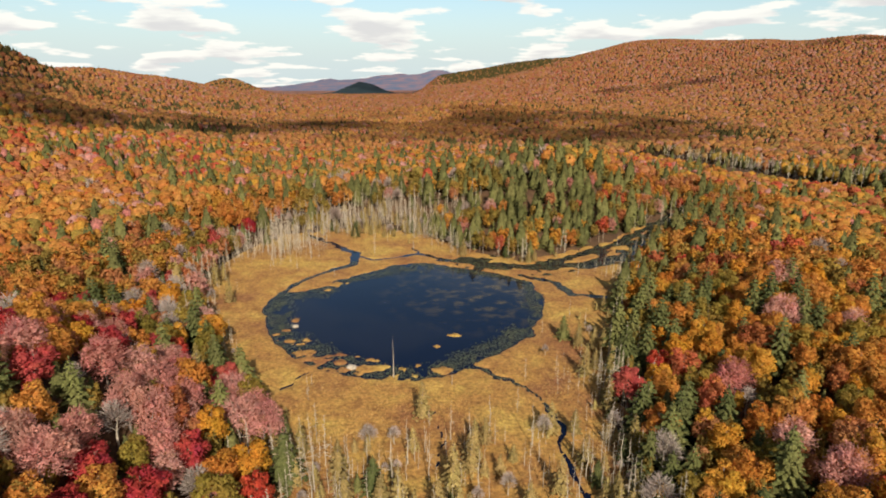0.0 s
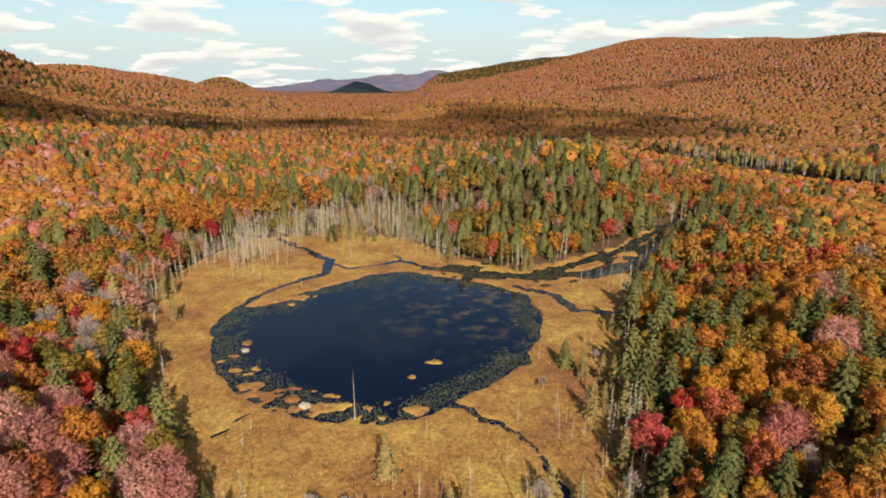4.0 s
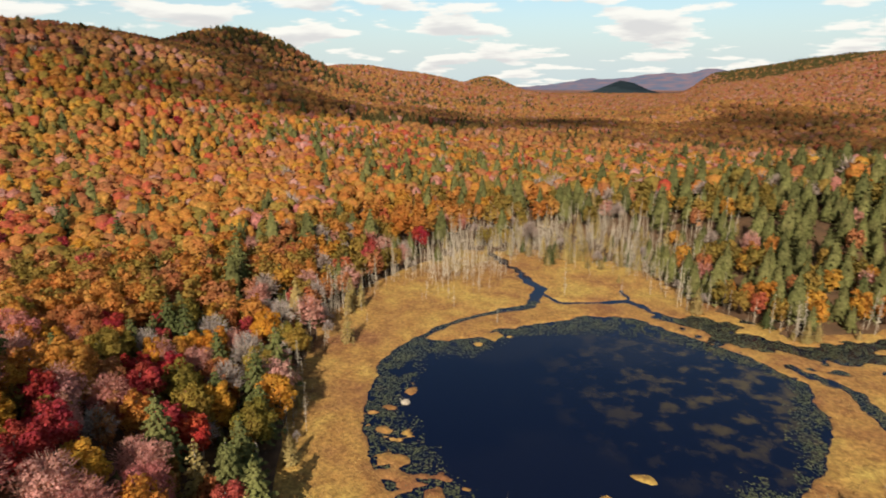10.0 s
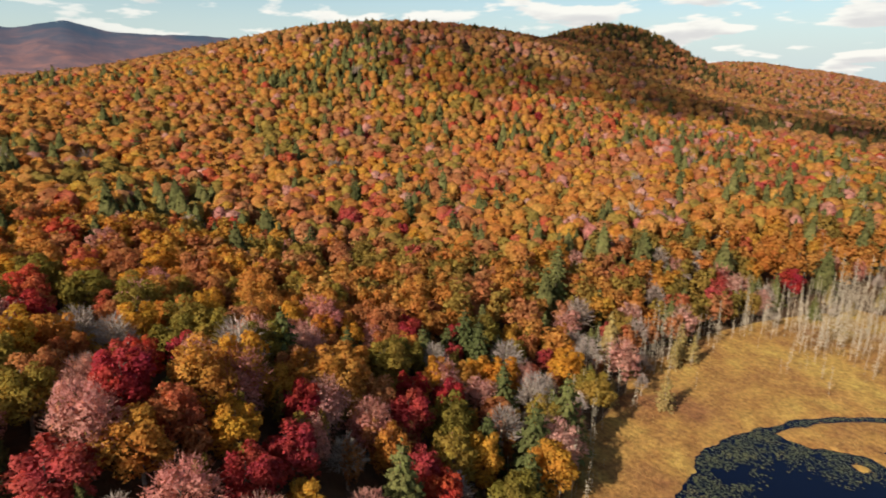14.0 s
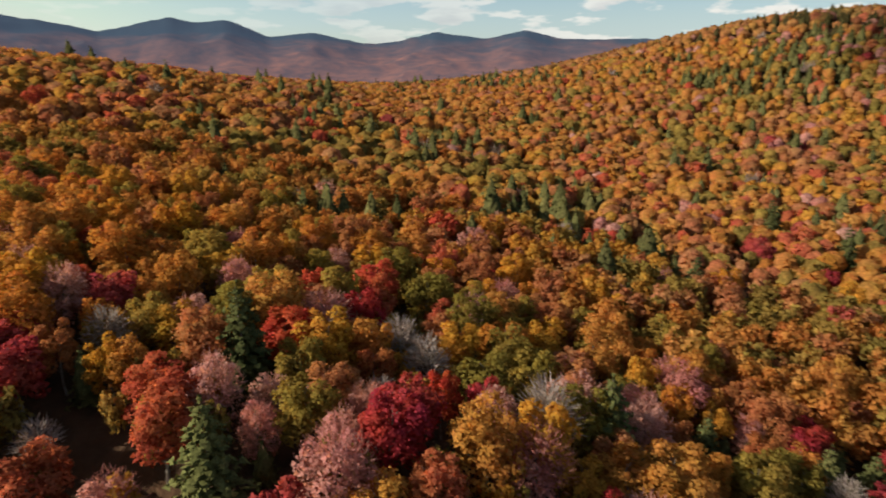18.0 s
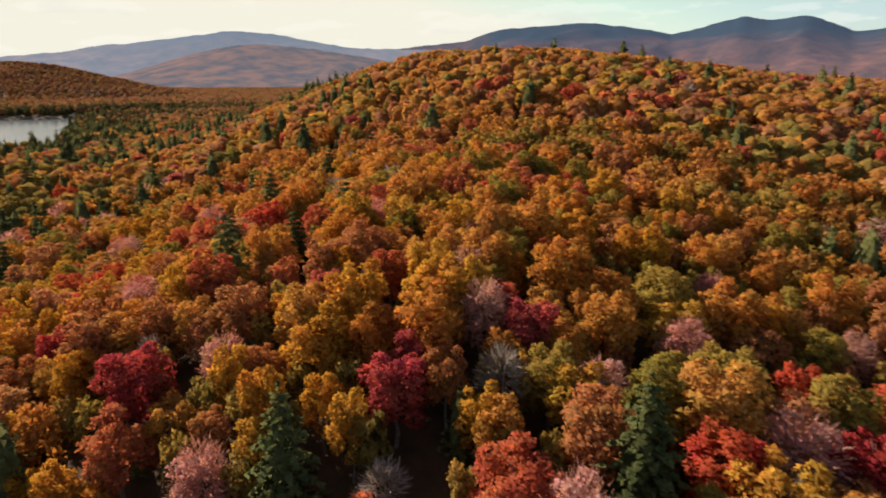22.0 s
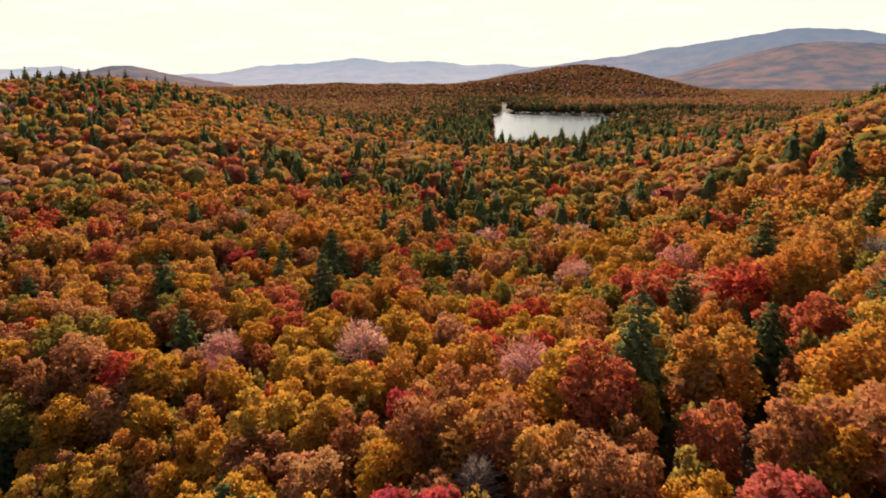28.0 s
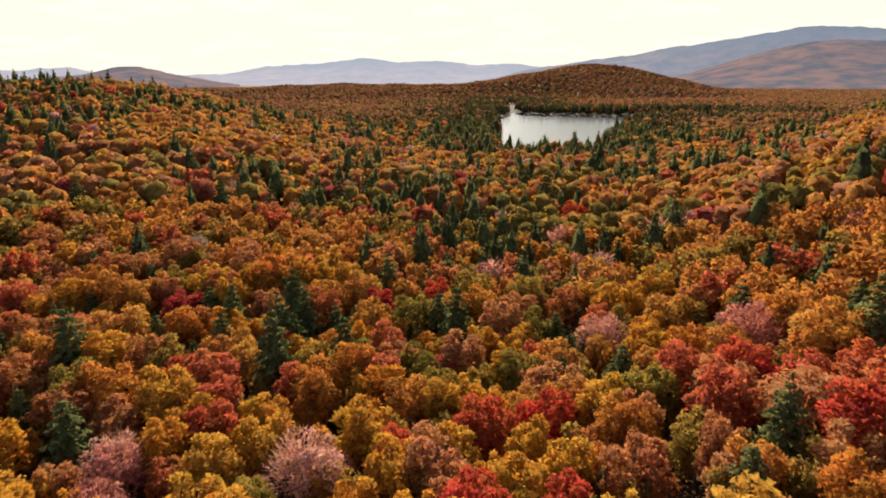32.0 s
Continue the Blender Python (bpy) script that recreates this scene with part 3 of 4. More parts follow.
def twig_crown(rng, count, tall=13.0, wide=3.2, leaf=0.9):
    """Corners of the fine bare twigs of a leafless crown, fanning upwards."""
    a, e = rng.uniform(0, 2 * np.pi, count), rng.uniform(0.1, 1.25, count)
    d = np.stack([np.cos(a) * np.cos(e), np.sin(a) * np.cos(e), np.sin(e)], -1)
    at = np.array((0, 0, tall * 0.42)) + d * np.stack([rng.uniform(0.4, 1, count) * wide, ] * 2 + [rng.uniform(0.35, 1, count) * tall * 0.5], -1)
    normal = unit(np.cross(d, rng.normal(size=d.shape)))
    return leaf_triangles(rng, at, normal, leaf * rng.uniform(0.6, 1.2, count), 3.2, unit(d + rng.normal(size=d.shape) * 0.25))


def stem(bm, p, q, r0, r1, sides=6):
    p, q = Vector(p), Vector(q)
    z = (q - p).normalized()
    x = z.orthogonal().normalized()
    y = z.cross(x)
    rings = []
    for at, r in ((p, r0), (q, r1)):
        rings.append([bm.verts.new(at + (x * math.cos(k * 2 * math.pi / sides) + y * math.sin(k * 2 * math.pi / sides)) * r) for k in range(sides)])
    for k in range(sides):
        bm.faces.new((rings[0][k], rings[0][(k + 1) % sides], rings[1][(k + 1) % sides], rings[1][k]))
    bm.faces.new(rings[1])


def trunk_mesh(name, seed, tall, girth, limbs, mat, reach=2.4, rise=2.6, start=0.35, twist=0.25):
    """A tapered, slightly crooked trunk with limbs."""
    rnd = random.Random(seed)
    bm = bmesh.new()
    pts = [Vector((0, 0, -0.6))]
    for k in range(1, 6):
        pts.append(Vector((rnd.uniform(-twist, twist), rnd.uniform(-twist, twist), tall * k / 5)))
    for k in range(5):
        stem(bm, pts[k], pts[k + 1], girth * (1 - k / 5.4), girth * (1 - (k + 1) / 5.4))
    for k in range(limbs):
        f = start + (0.95 - start) * (k + rnd.random()) / limbs
        seg = min(int(f * 5), 4)
        at = pts[seg].lerp(pts[seg + 1], f * 5 - seg)
        a, long = rnd.uniform(0, 2 * math.pi), rnd.uniform(0.5, 1.0) * (1.15 - f)
        end = at + Vector((math.cos(a) * reach * long, math.sin(a) * reach * long, rise * long))
        stem(bm, at, end, girth * 0.42 * (1.2 - f), girth * 0.1, 4)
        if rise > 1:
            b = a + rnd.uniform(-0.9, 0.9)
            stem(bm, at.lerp(end, 0.55), at.lerp(end, 0.55) + Vector((math.cos(b) * reach * 0.5 * long, math.sin(b) * reach * 0.5 * long, rise * 0.6 * long)), girth * 0.2, girth * 0.05, 4)
    me = bpy.data.meshes.new(name)
    bm.to_mesh(me)
    bm.free()
    me.materials.append(mat)
    return me


# kind: crown maker, near leaf count and size, tall, wide, label, category
BROAD = ("orange_maple", "rust_maple", "golden_birch", "olive_ash", "red_maple", "crimson_maple", "mauve_maple")
SIZES = {"orange_maple": (11.6, 3.95), "rust_maple": (11.4, 3.8), "golden_birch": (11.4, 3.5), "olive_ash": (11.2, 3.85), "red_maple": (11.5, 3.55),
         "crimson_maple": (11.0, 3.55), "mauve_maple": (11.2, 3.7), "spruce": (13.0, 4.0), "larch": (10.5, 2.7), "bare_tree": (10.6, 3.0)}
LABELS = {"orange_maple": "maple in full orange autumn leaf on the slope", "rust_maple": "rust-brown maple with thinning autumn leaves",
          "golden_birch": "birch with golden yellow autumn leaves", "olive_ash": "broad tree with olive leaves just turning", "red_maple": "bright scarlet maple in the autumn wood",
          "crimson_maple": "dark crimson maple with dense leaves", "mauve_maple": "mauve-pink maple with half-bare grey twigs", "spruce": "dark green pointed spruce",
          "larch": "slender golden larch with thin needles", "bare_tree": "leafless tree with pale grey fanning twigs", "snag": "dead grey standing tree with broken stubs"}


def crown_corners(kind, seed, count, leaf):
    rng = np.random.default_rng(seed)
    tall, wide = SIZES[kind]
    if kind in ("spruce", "larch"):
        return needle_crown(rng, count, tall, wide, leaf)
    if kind == "bare_tree":
        return twig_crown(rng, count, tall, wide, leaf * 0.8)
    if kind == "mauve_maple":
        a, b = broad_crown(rng, int(count * 0.7), tall, wide, leaf * 0.85), twig_crown(rng, count - int(count * 0.7), tall * 1.08, wide * 1.05, leaf * 0.7)
        return np.concatenate([a, b])
    return broad_crown(rng, count, tall, wide, leaf)


NEAR = {}


def near_kind(kind, variants=4):
    """Trunk and crown meshes of the trees that stand near the path."""
    for v in range(variants):
        tall, wide = SIZES[kind]
        count = 3600 if kind in BROAD else (2300 if kind == "spruce" else 560 if kind == "larch" else 900)
        corners = crown_corners(kind, 100 + v * 7 + len(kind), count, 0.225 if kind in BROAD else (0.43 if kind != "bare_tree" else 0.28))
        crown = mesh_of("crown", corners[:, :3], np.arange(len(corners)).reshape(-1, 3), LEAF[kind], None, corners[:, 3:])
        straight = kind in ("spruce", "larch")
        trunk = trunk_mesh("trunk", v + 5, tall * (0.96 if straight else 0.8), 0.2 if straight else 0.24, 0 if kind == "spruce" else 6, bark_mat if kind != "bare_tree" else grey_wood,
                           wide * 0.8, 0.3 if straight else 3.0, 0.3)
        NEAR[kind, v] = (trunk, crown)


def plant(kind, x, y, z, scale, turn, variant):
    trunk, crown = NEAR[kind, variant]
    root = tagged(new(kind), LABELS[kind], "tree", "trees of the autumn wood")
    root.matrix_basis = Matrix.LocRotScale((x, y, z), Euler((0, 0, turn)), (scale * (0.98 + 0.2 * ((turn * 3.7) % 1)), scale * (1.0 + 0.16 * ((turn * 5.1) % 1)), (0.45 + 0.55 * scale if kind in BROAD else scale) * (0.88 + 0.22 * ((turn * 7.3) % 1))))
    for name, me in (("trunk", trunk), ("crown", crown)):
        if me is not None:
            new(name, me).parent = root
    return root


for kind_ in TONES:
    near_kind(kind_)
for v_ in range(4):
    NEAR["snag", v_] = (trunk_mesh("trunk", 40 + v_, (9.0, 7.5, 10.0, 6.0)[v_], (0.10, 0.085, 0.12, 0.09)[v_], (18, 10, 26, 6)[v_], grey_wood, 1.3, 0.15, 0.3, 0.15), None)


def seen_side(x, y):
    """The side of the land that the flight overlooks: all but the east behind its start."""
    az = np.degrees(np.arctan2(-x, y + 15))
    return ~((az < -43) & (az > -116) & (x > 75))


def scatter(step, seed, x0, x1, y0, y1):
    rng = np.random.default_rng(seed)
    X, Y = np.meshgrid(np.arange(x0, x1, step), np.arange(y0, y1, step), indexing="ij")
    X[:, ::2] += step * 0.5
    return (X + rng.uniform(-0.36, 0.36, X.shape) * step).ravel(), (Y + rng.uniform(-0.36, 0.36, X.shape) * step).ravel(), rng


FEN = [(215, 600), (246, 540), (264, 476), (298, 428), (340, 390)]          # a wet strip in the eastern wood
GLADES = [((-160, 690), 16, 9), ((-110, 600), 11, 7)]          # open places: centre, half sizes
NORTH_BANK = [(-95, 245), (-78, 305), (0, 310), (40, 268), (100, 300), (140, 345)]
KINDS = ["orange_maple", "rust_maple", "golden_birch", "olive_ash", "red_maple", "crimson_maple", "mauve_maple", "spruce", "larch", "bare_tree"]


def choose(x, y, rng):
    """Which kind of tree grows where."""
    n = len(x)
    w = np.tile(np.array((0.36, 0.18, 0.14, 0.13, 0.03, 0.006, 0.07, 0.065, 0.0, 0.02)), (n, 1))

    def zone(mask, weights):
        m = np.clip(mask, 0, 1)[:, None]
        w[:] = w * (1 - m) + m * np.array(weights)

    bell = lambda cx, cy, sx, sy: np.exp(-((x - cx) / sx) ** 2 - ((y - cy) / sy) ** 2)
    patch = fbm(x / 70, y / 70, 61, 3)
    patch2 = fbm(x / 55, y / 55, 71, 3)
    zone(np.maximum(smooth(40, -10, y), smooth(-95, -125, x) * smooth(270, 210, y)), (0.41, 0.23, 0.07, 0.18, 0.045, 0.006, 0.004, 0.05, 0.0, 0.004))
    zone(smooth(0.56, 0.66, patch) * 0.75, (0.10, 0.08, 0.06, 0.20, 0.03, 0.0, 0.02, 0.50, 0.0, 0.01))
    zone(smooth(0.60, 0.70, patch2) * 0.6, (0.28, 0.34, 0.08, 0.10, 0.08, 0.01, 0.06, 0.02, 0.0, 0.01))
    for k in range(10):
        w[:, k] *= np.exp(4.2 * (fbm(x / 30, y / 30, 400 + 9 * k, 2) - 0.5) + 2.6 * (fbm(x / 120, y / 120, 500 + 9 * k, 2) - 0.5))
    w /= w.sum(1, keepdims=True)
    zone(smooth(-95, -150, y) * smooth(-130, -60, x) * smooth(0.40, 0.58, fbm(x / 45, y / 45, 611, 2)) * 0.9, (0.16, 0.10, 0.06, 0.06, 0.06, 0.01, 0.01, 0.54, 0.0, 0.0))
    lk = outside(x, y, LAKE)
    zone(smooth(70, 30, lk) * 0.95, (0.03, 0.03, 0.02, 0.03, 0.01, 0.0, 0.0, 0.88, 0.0, 0.0))
    zone(bell(-64, 112, 34, 46) * 1.4, (0.09, 0.09, 0.05, 0.04, 0.03, 0.13, 0.46, 0.03, 0.0, 0.08))
    zone(smooth(38, 52, x) * smooth(300, 240, y) * smooth(20, 60, y), (0.32, 0.06, 0.19, 0.18, 0.05, 0.005, 0.03, 0.16, 0.0, 0.01))
    m = outside(x, y, MARSH)
    zone(smooth(16, 6, m) * 0.7, (0.06, 0.06, 0.06, 0.15, 0.02, 0.01, 0.06, 0.46, 0.08, 0.04))
    zone(smooth(30, 14, m) * smooth(-35, -50, x) * smooth(140, 165, y) * 0.85, (0.06, 0.08, 0.10, 0.16, 0.02, 0.01, 0.14, 0.24, 0.03, 0.16))
    zone(smooth(13, 7, m) * smooth(28, 40, x) * smooth(260, 230, y) * 0.85, (0.04, 0.02, 0.05, 0.10, 0.02, 0.0, 0.02, 0.70, 0.02, 0.03))
    zone(bell(-60, 450, 120, 90) * 0.6, (0.10, 0.08, 0.08, 0.32, 0.01, 0.0, 0.05, 0.32, 0.0, 0.04))
    zone(bell(90, 420, 90, 70) * 0.55, (0.16, 0.08, 0.10, 0.22, 0.02, 0.0, 0.08, 0.33, 0.0, 0.01))
    zone(bell(50, 318, 75, 62) * 1.25, (0.05, 0.03, 0.04, 0.12, 0.01, 0.0, 0.03, 0.72, 0.0, 0.0))
    zone(bell(-35, 350, 65, 40) * 1.1, (0.03, 0.05, 0.03, 0.30, 0.0, 0.0, 0.02, 0.38, 0.09, 0.10))
    away, az = np.hypot(x, y), np.degrees(np.arctan2(-x, y))
    # extra mauve and rust far off: haze over the ridge put in as leaf colour
    zone(smooth(1000, 1500, away) * (y > 0) * 0.92, (0.10, 0.36, 0.01, 0.09, 0.06, 0.09, 0.22, 0.07, 0.0, 0.0))
    zone(smooth(2000, 2250, away) * smooth(-13, -9, az) * smooth(2, -1, az), (0.02, 0.06, 0.0, 0.03, 0.0, 0.0, 0.0, 0.89, 0.0, 0.0))
    zone(smooth(95, 55, lk) * (y < -500), (0.06, 0.05, 0.03, 0.03, 0.01, 0.0, 0.0, 0.82, 0.0, 0.0))
    zone(smooth(-480, -680, y) * smooth(90, 200, lk) * 0.85, (0.26, 0.34, 0.08, 0.06, 0.12, 0.05, 0.04, 0.05, 0.0, 0.0))
    zone(bell(-640, 840, 110, 110) * 1.1, (0.05, 0.08, 0.02, 0.08, 0.0, 0.0, 0.0, 0.77, 0.0, 0.0))
    for (kx, ky, kz), ks in KNOBS[:1]:
        zone(bell(kx, ky, 260, 260) * 1.1, (0.0, 0.03, 0.0, 0.03, 0.0, 0.0, 0.0, 0.94, 0.0, 0.0))
    zone(bell(KNOBS[1][0][0], KNOBS[1][0][1], 130, 130) * 1.1, (0.06, 0.10, 0.06, 0.48, 0.0, 0.0, 0.02, 0.28, 0.0, 0.0))
    zone(np.exp(-(to_line(x, y, FEN) / 15) ** 2) * 1.2, (0.03, 0.04, 0.03, 0.20, 0.0, 0.0, 0.03, 0.50, 0.05, 0.12))
    w /= w.sum(1, keepdims=True)
    return (np.cumsum(w, 1) < rng.uniform(0, 1, n)[:, None]).sum(1).clip(0, 9)


def glade(x, y):
    """True in the open places of the wood."""
    there = np.zeros(len(x), bool)
    for (cx, cy), a, b in GLADES:
        there |= ((x - cx) / a) ** 2 + ((y - cy) / b) ** 2 < 1
    return there | (to_line(x + 24, y + 32, FEN) < 27)


NEAR_STRETCH = [(75, 150), (58, 95), (20, 72), (-40, 95), (-75, 140), (-105, 105), (-112, 50), (-95, 5), (-60, -15), (-15, -20)]
forest = {"near": [], "edge": {}, "mid": {}, "far": {}, "out": {}}
# trees that stand out of the wood by their colour or size
LANDMARKS = {
    "crimson_maple": [(-89, 44), (-84, 66), (-66, 43), (-61, 23), (-43, -53), (-8, -45), (-70, 117), (-83, 147), (44, 131), (-88, 108)],
    "red_maple": [(-96, 47), (-111, 20), (-99, 1), (-146, 35), (-66, -8), (-104, -11), (-73, -11), (-90, -8), (-101, 90), (-121, 98), (-85, 81), (54, 140), (58, 117)],
    "spruce": [(-95, 21), (-104, 22), (-120, 215), (-224, 205), (-177, 220), (52, 117), (95, 151), (85, 158), (48, 148), (43, 118), (-31, 104), (-87, 170), (-68, 137)],
    "golden_birch": [(-151, 77), (-39, -11), (-10, -2), (-88, -41), (-73, 155), (-66, 123), (54, 103), (72, 126), (111, 162), (-46, 108), (-37, 101)],
    "olive_ash": [(-109, 80), (-94, 94), (-112, 119)], "mauve_maple": [(24, 305), (65, 100)], "larch": [(29, 109), (2, 100), (-76, 205)], "bare_tree": [(-75, 132), (38, 92)]}
MORE_LANDMARKS = {"spruce": [(61, 177), (54, 161), (69, 175), (71, 169), (80, 176), (54, 149), (83, 194), (69, 196), (59, 192), (46, 123), (58, 89), (-127, 222), (-242, 213), (-204, 218), (-204, 234), (-59, 145), (-305, 140), (-312, 156), (-228, 208), (-198, 215), (-172, 166), (-94, 87), (-75, 91), (-356, 141), (-132, -37), (-148, -42), (-72, 67), (-20, -157), (17, -105), (-14, -143), (-72, -147), (6, -113), (-65, -172), (41, -133), (56, -99), (-11, -124)],
    "orange_maple": [(78, 202), (117, 238), (-84, 116), (-96, 142), (-124, 173), (-74, 107), (-127, 177), (-92, 138), (-134, 0), (-32, -52)],
    "red_maple": [(58, 135), (95, 205), (-78, 111), (-127, 97), (-149, 107), (-141, 24), (-80, 84), (-73, 75), (-263, 48), (-207, -19), (-171, -26), (-212, -22), (-62, 50), (-80, -129), (-30, -16)],
    "golden_birch": [(59, 154), (64, 193), (60, 145), (67, 141), (-76, 118), (-170, 173), (-166, 199), (-111, 112), (-120, 125), (-119, 75), (-125, 54), (-16, 4), (-42, -5), (-86, -52), (-87, -33), (-92, -60), (-45, 10)],
    "mauve_maple": [(-61, 80), (-61, 90), (-59, 102), (-51, 98), (-65, 130), (-67, 110), (-54, 113), (-101, 137), (-72, 15)],
    "crimson_maple": [(-72, 98), (-88, 158), (-46, 97), (-49, 85), (-89, 151), (-74, 124), (-94, 288), (-99, 257), (-208, 195), (-180, 201), (-318, 386), (-201, 193)],
    "bare_tree": [(-92, 198), (-99, 201), (-103, 108)],
    "olive_ash": [(-86, 97), (-103, 82), (-102, 116), (-136, 148), (-113, 84), (-122, 70)]}
for kind_, pts_ in MORE_LANDMARKS.items():
    LANDMARKS[kind_] = LANDMARKS.get(kind_, []) + pts_


def in_sight(x, y, reach):
    """Whether a tree's top rises over the ground between it and the pond."""
    step = 25.0
    g = np.arange(-reach - 200, reach + 400, step)
    heights = land(*np.meshgrid(g, g, indexing="ij")).astype(np.float32)
    seen = np.zeros(len(x), bool)
    top = land(x, y) + 20
    for vx, vy in ((0, 0), (-30, 110), (-72, 60)):
        free = np.ones(len(x), bool)
        for f in np.linspace(0.08, 0.97, 30):
            px, py = vx + (x - vx) * f, vy + (y - vy) * f
            i, j = ((px - g[0]) / step).astype(int).clip(0, len(g) - 1), ((py - g[0]) / step).astype(int).clip(0, len(g) - 1)
            free &= heights[i, j] < 72 + (top - 72) * f + 2
        seen |= free
    return seen


def lay_forest():
    # near and middle wood
    x, y, rng = scatter(5.1, 1, -560, 420, -520, 640)
    d = to_line(x, y, NEAR_STRETCH)
    m, lk = outside(x, y, MARSH), outside(x, y, LAKE)
    grove = np.exp(-((x + 38) / 48) ** 2 - ((y - 322) / 20) ** 2) + np.exp(-((x + 84) / 14) ** 2 - ((y - 292) / 18) ** 2)
    keep = (m > 1.0) & ~glade(x, y) & (lk > 3) & seen_side(x, y) & (d < 430) & (rng.uniform(0, 1, len(x)) > grove * 1.2) & (rng.uniform(0, 1, len(x)) < 0.93 - 0.10 * np.exp(-((x - 52) / 70) ** 2 - ((y - 318) / 55) ** 2))
    x, y, d = x[keep], y[keep], d[keep]
    kind, z = choose(x, y, rng), land(x, y)
    size, turn = 0.66 + 0.62 * rng.uniform(0, 1, len(x)) ** 1.2, rng.uniform(0, 6.28, len(x))
    size *= (0.85 + 0.3 * fbm(x / 60, y / 60, 81, 2)) 
    # the trees that stand out keep their places; the rest makes room for them
    mark = np.zeros(len(x), bool)
    for pts in LANDMARKS.values():
        for px, py in pts:
            mark |= np.hypot(x - px, y - py) < 4.8
    x, y, d, kind, z, size, turn = (v[~mark] for v in (x, y, d, kind, z, size, turn))
    is_near = np.zeros(len(x), bool)
    for k in range(10):
        of_kind = np.where(kind == k)[0]
        take = of_kind[np.argsort(d[of_kind])[:295]]
        take = take[d[take] < 52]
        is_near[take] = True
        forest["near"] += [(KINDS[k], x[i], y[i], z[i], size[i], turn[i], int(i) % 4) for i in take]
    fine = (d < 100) | (to_line(x, y, NORTH_BANK) < 50)
    size = np.where(kind == 7, size * np.random.default_rng(5).uniform(0.78, 1.2, len(x)), size)
    for k in range(10):
        for lod, close in (("edge", True), ("mid", False)):
            s = ~is_near & (kind == k) & (fine == close)
            forest[lod][KINDS[k]] = np.stack([x[s], y[s], z[s], size[s], turn[s]], 1)
    # young trees under the gaps of the near wood
    ux, uy, urng = scatter(6.2, 57, -260, 150, -210, 300)
    keep = (to_line(ux, uy, NEAR_STRETCH) < 70) & (outside(ux, uy, MARSH) > 3) & seen_side(ux, uy)
    ux, uy = ux[keep], uy[keep]
    ukind = urng.choice((3, 7, 2, 1), len(ux), p=(0.52, 0.22, 0.12, 0.14))          # mostly green still
    young = np.stack([ux, uy, land(ux, uy), urng.uniform(0.36, 0.62, len(ux)), urng.uniform(0, 6.28, len(ux))], 1)
    for k in range(10):
        forest["edge"][KINDS[k]] = np.concatenate([forest["edge"][KINDS[k]], young[ukind == k]])
    # farther wood, larger clumps
    for name, step, lo, hi, seed in (("far", 8.0, 430, 1000, 2), ("out", 9.2, 1000, 2450, 3)):
        x, y, rng = scatter(step, seed, -hi - 100, hi + 100, -hi - 100, hi + 200)
        d = to_line(x, y, NEAR_STRETCH)
        keep = (d >= lo) & (d < hi) & ~glade(x, y) & (outside(x, y, LAKE) > 4) & seen_side(x, y)
        x, y = x[keep], y[keep]
        keep = in_sight(x, y, hi)
        x, y = x[keep], y[keep]
        kind, z = choose(x, y, rng), land(x, y)
        x, y = x + rng.uniform(-0.2, 0.2, len(x)) * step, y + rng.uniform(-0.2, 0.2, len(x)) * step
        size = rng.uniform(0.65, 1.3, len(x)) * step / 7.0
        turn = rng.uniform(0, 6.28, len(x))
        for k in range(10):
            s = kind == k
            forest[name][KINDS[k]] = np.stack([x[s], y[s], z[s], size[s], turn[s]], 1)


lay_forest()


def joined(name, corners, rows, mat, label, squash=9.0, even=0.0):
    """Many like trees as one mesh; corners (variants, n, 3 or 6), rows of x, y, z, size, turn;
    even: how far the heights are alike."""
    if len(rows) == 0:
        return
    rng = np.random.default_rng(len(rows) + corners.shape[1])
    p = corners[rng.integers(0, len(corners), len(rows))]
    c, s = np.cos(rows[:, 4])[:, None], np.sin(rows[:, 4])[:, None]
    sc = rows[:, 3][:, None]
    px, py, pz = p[..., 0] * sc, p[..., 1] * sc, p[..., 2] * np.minimum(even + (1 - even) * sc, squash)
    verts = np.stack([px * c - py * s + rows[:, 0][:, None], px * s + py * c + rows[:, 1][:, None], pz + rows[:, 2][:, None]], -1).reshape(-1, 3)
    tone = np.repeat(rng.uniform(0, 1, len(rows)), p.shape[1])
    turned = None
    if p.shape[2] == 6:
        turned = np.stack([p[..., 3] * c - p[..., 4] * s, p[..., 3] * s + p[..., 4] * c, p[..., 5]], -1).reshape(-1, 3)
    me = mesh_of(name, verts, np.arange(len(verts)).reshape(-1, 3), mat, tone, turned)
    tagged(new(name, me), label, "wood", kind="stuff")


def wood(name, kind, rows, count, leaf, squash, label, core=None):
    """One kind of tree over one belt of the land; core: sides and rings of the crown's inner body."""
    tall, wide = SIZES[kind]
    corners = []
    for v in range(6):
        c = crown_corners(kind, 300 + v, count, leaf)
        if core and kind != "bare_tree" and not (kind in BROAD and count > 200):
            body = crown_core(np.random.default_rng(900 + v), tall * 0.93, wide * ((0.62 if count > 200 else 0.84 if count > 40 else 1.0) if kind in BROAD else (0.76 if count > 200 else 0.78)), *core, kind in ("spruce", "larch"))
            c = np.concatenate([c, body])
        corners.append(c)
    corners = np.stack(corners)
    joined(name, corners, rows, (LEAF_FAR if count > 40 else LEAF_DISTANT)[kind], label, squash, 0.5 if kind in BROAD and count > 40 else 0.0)


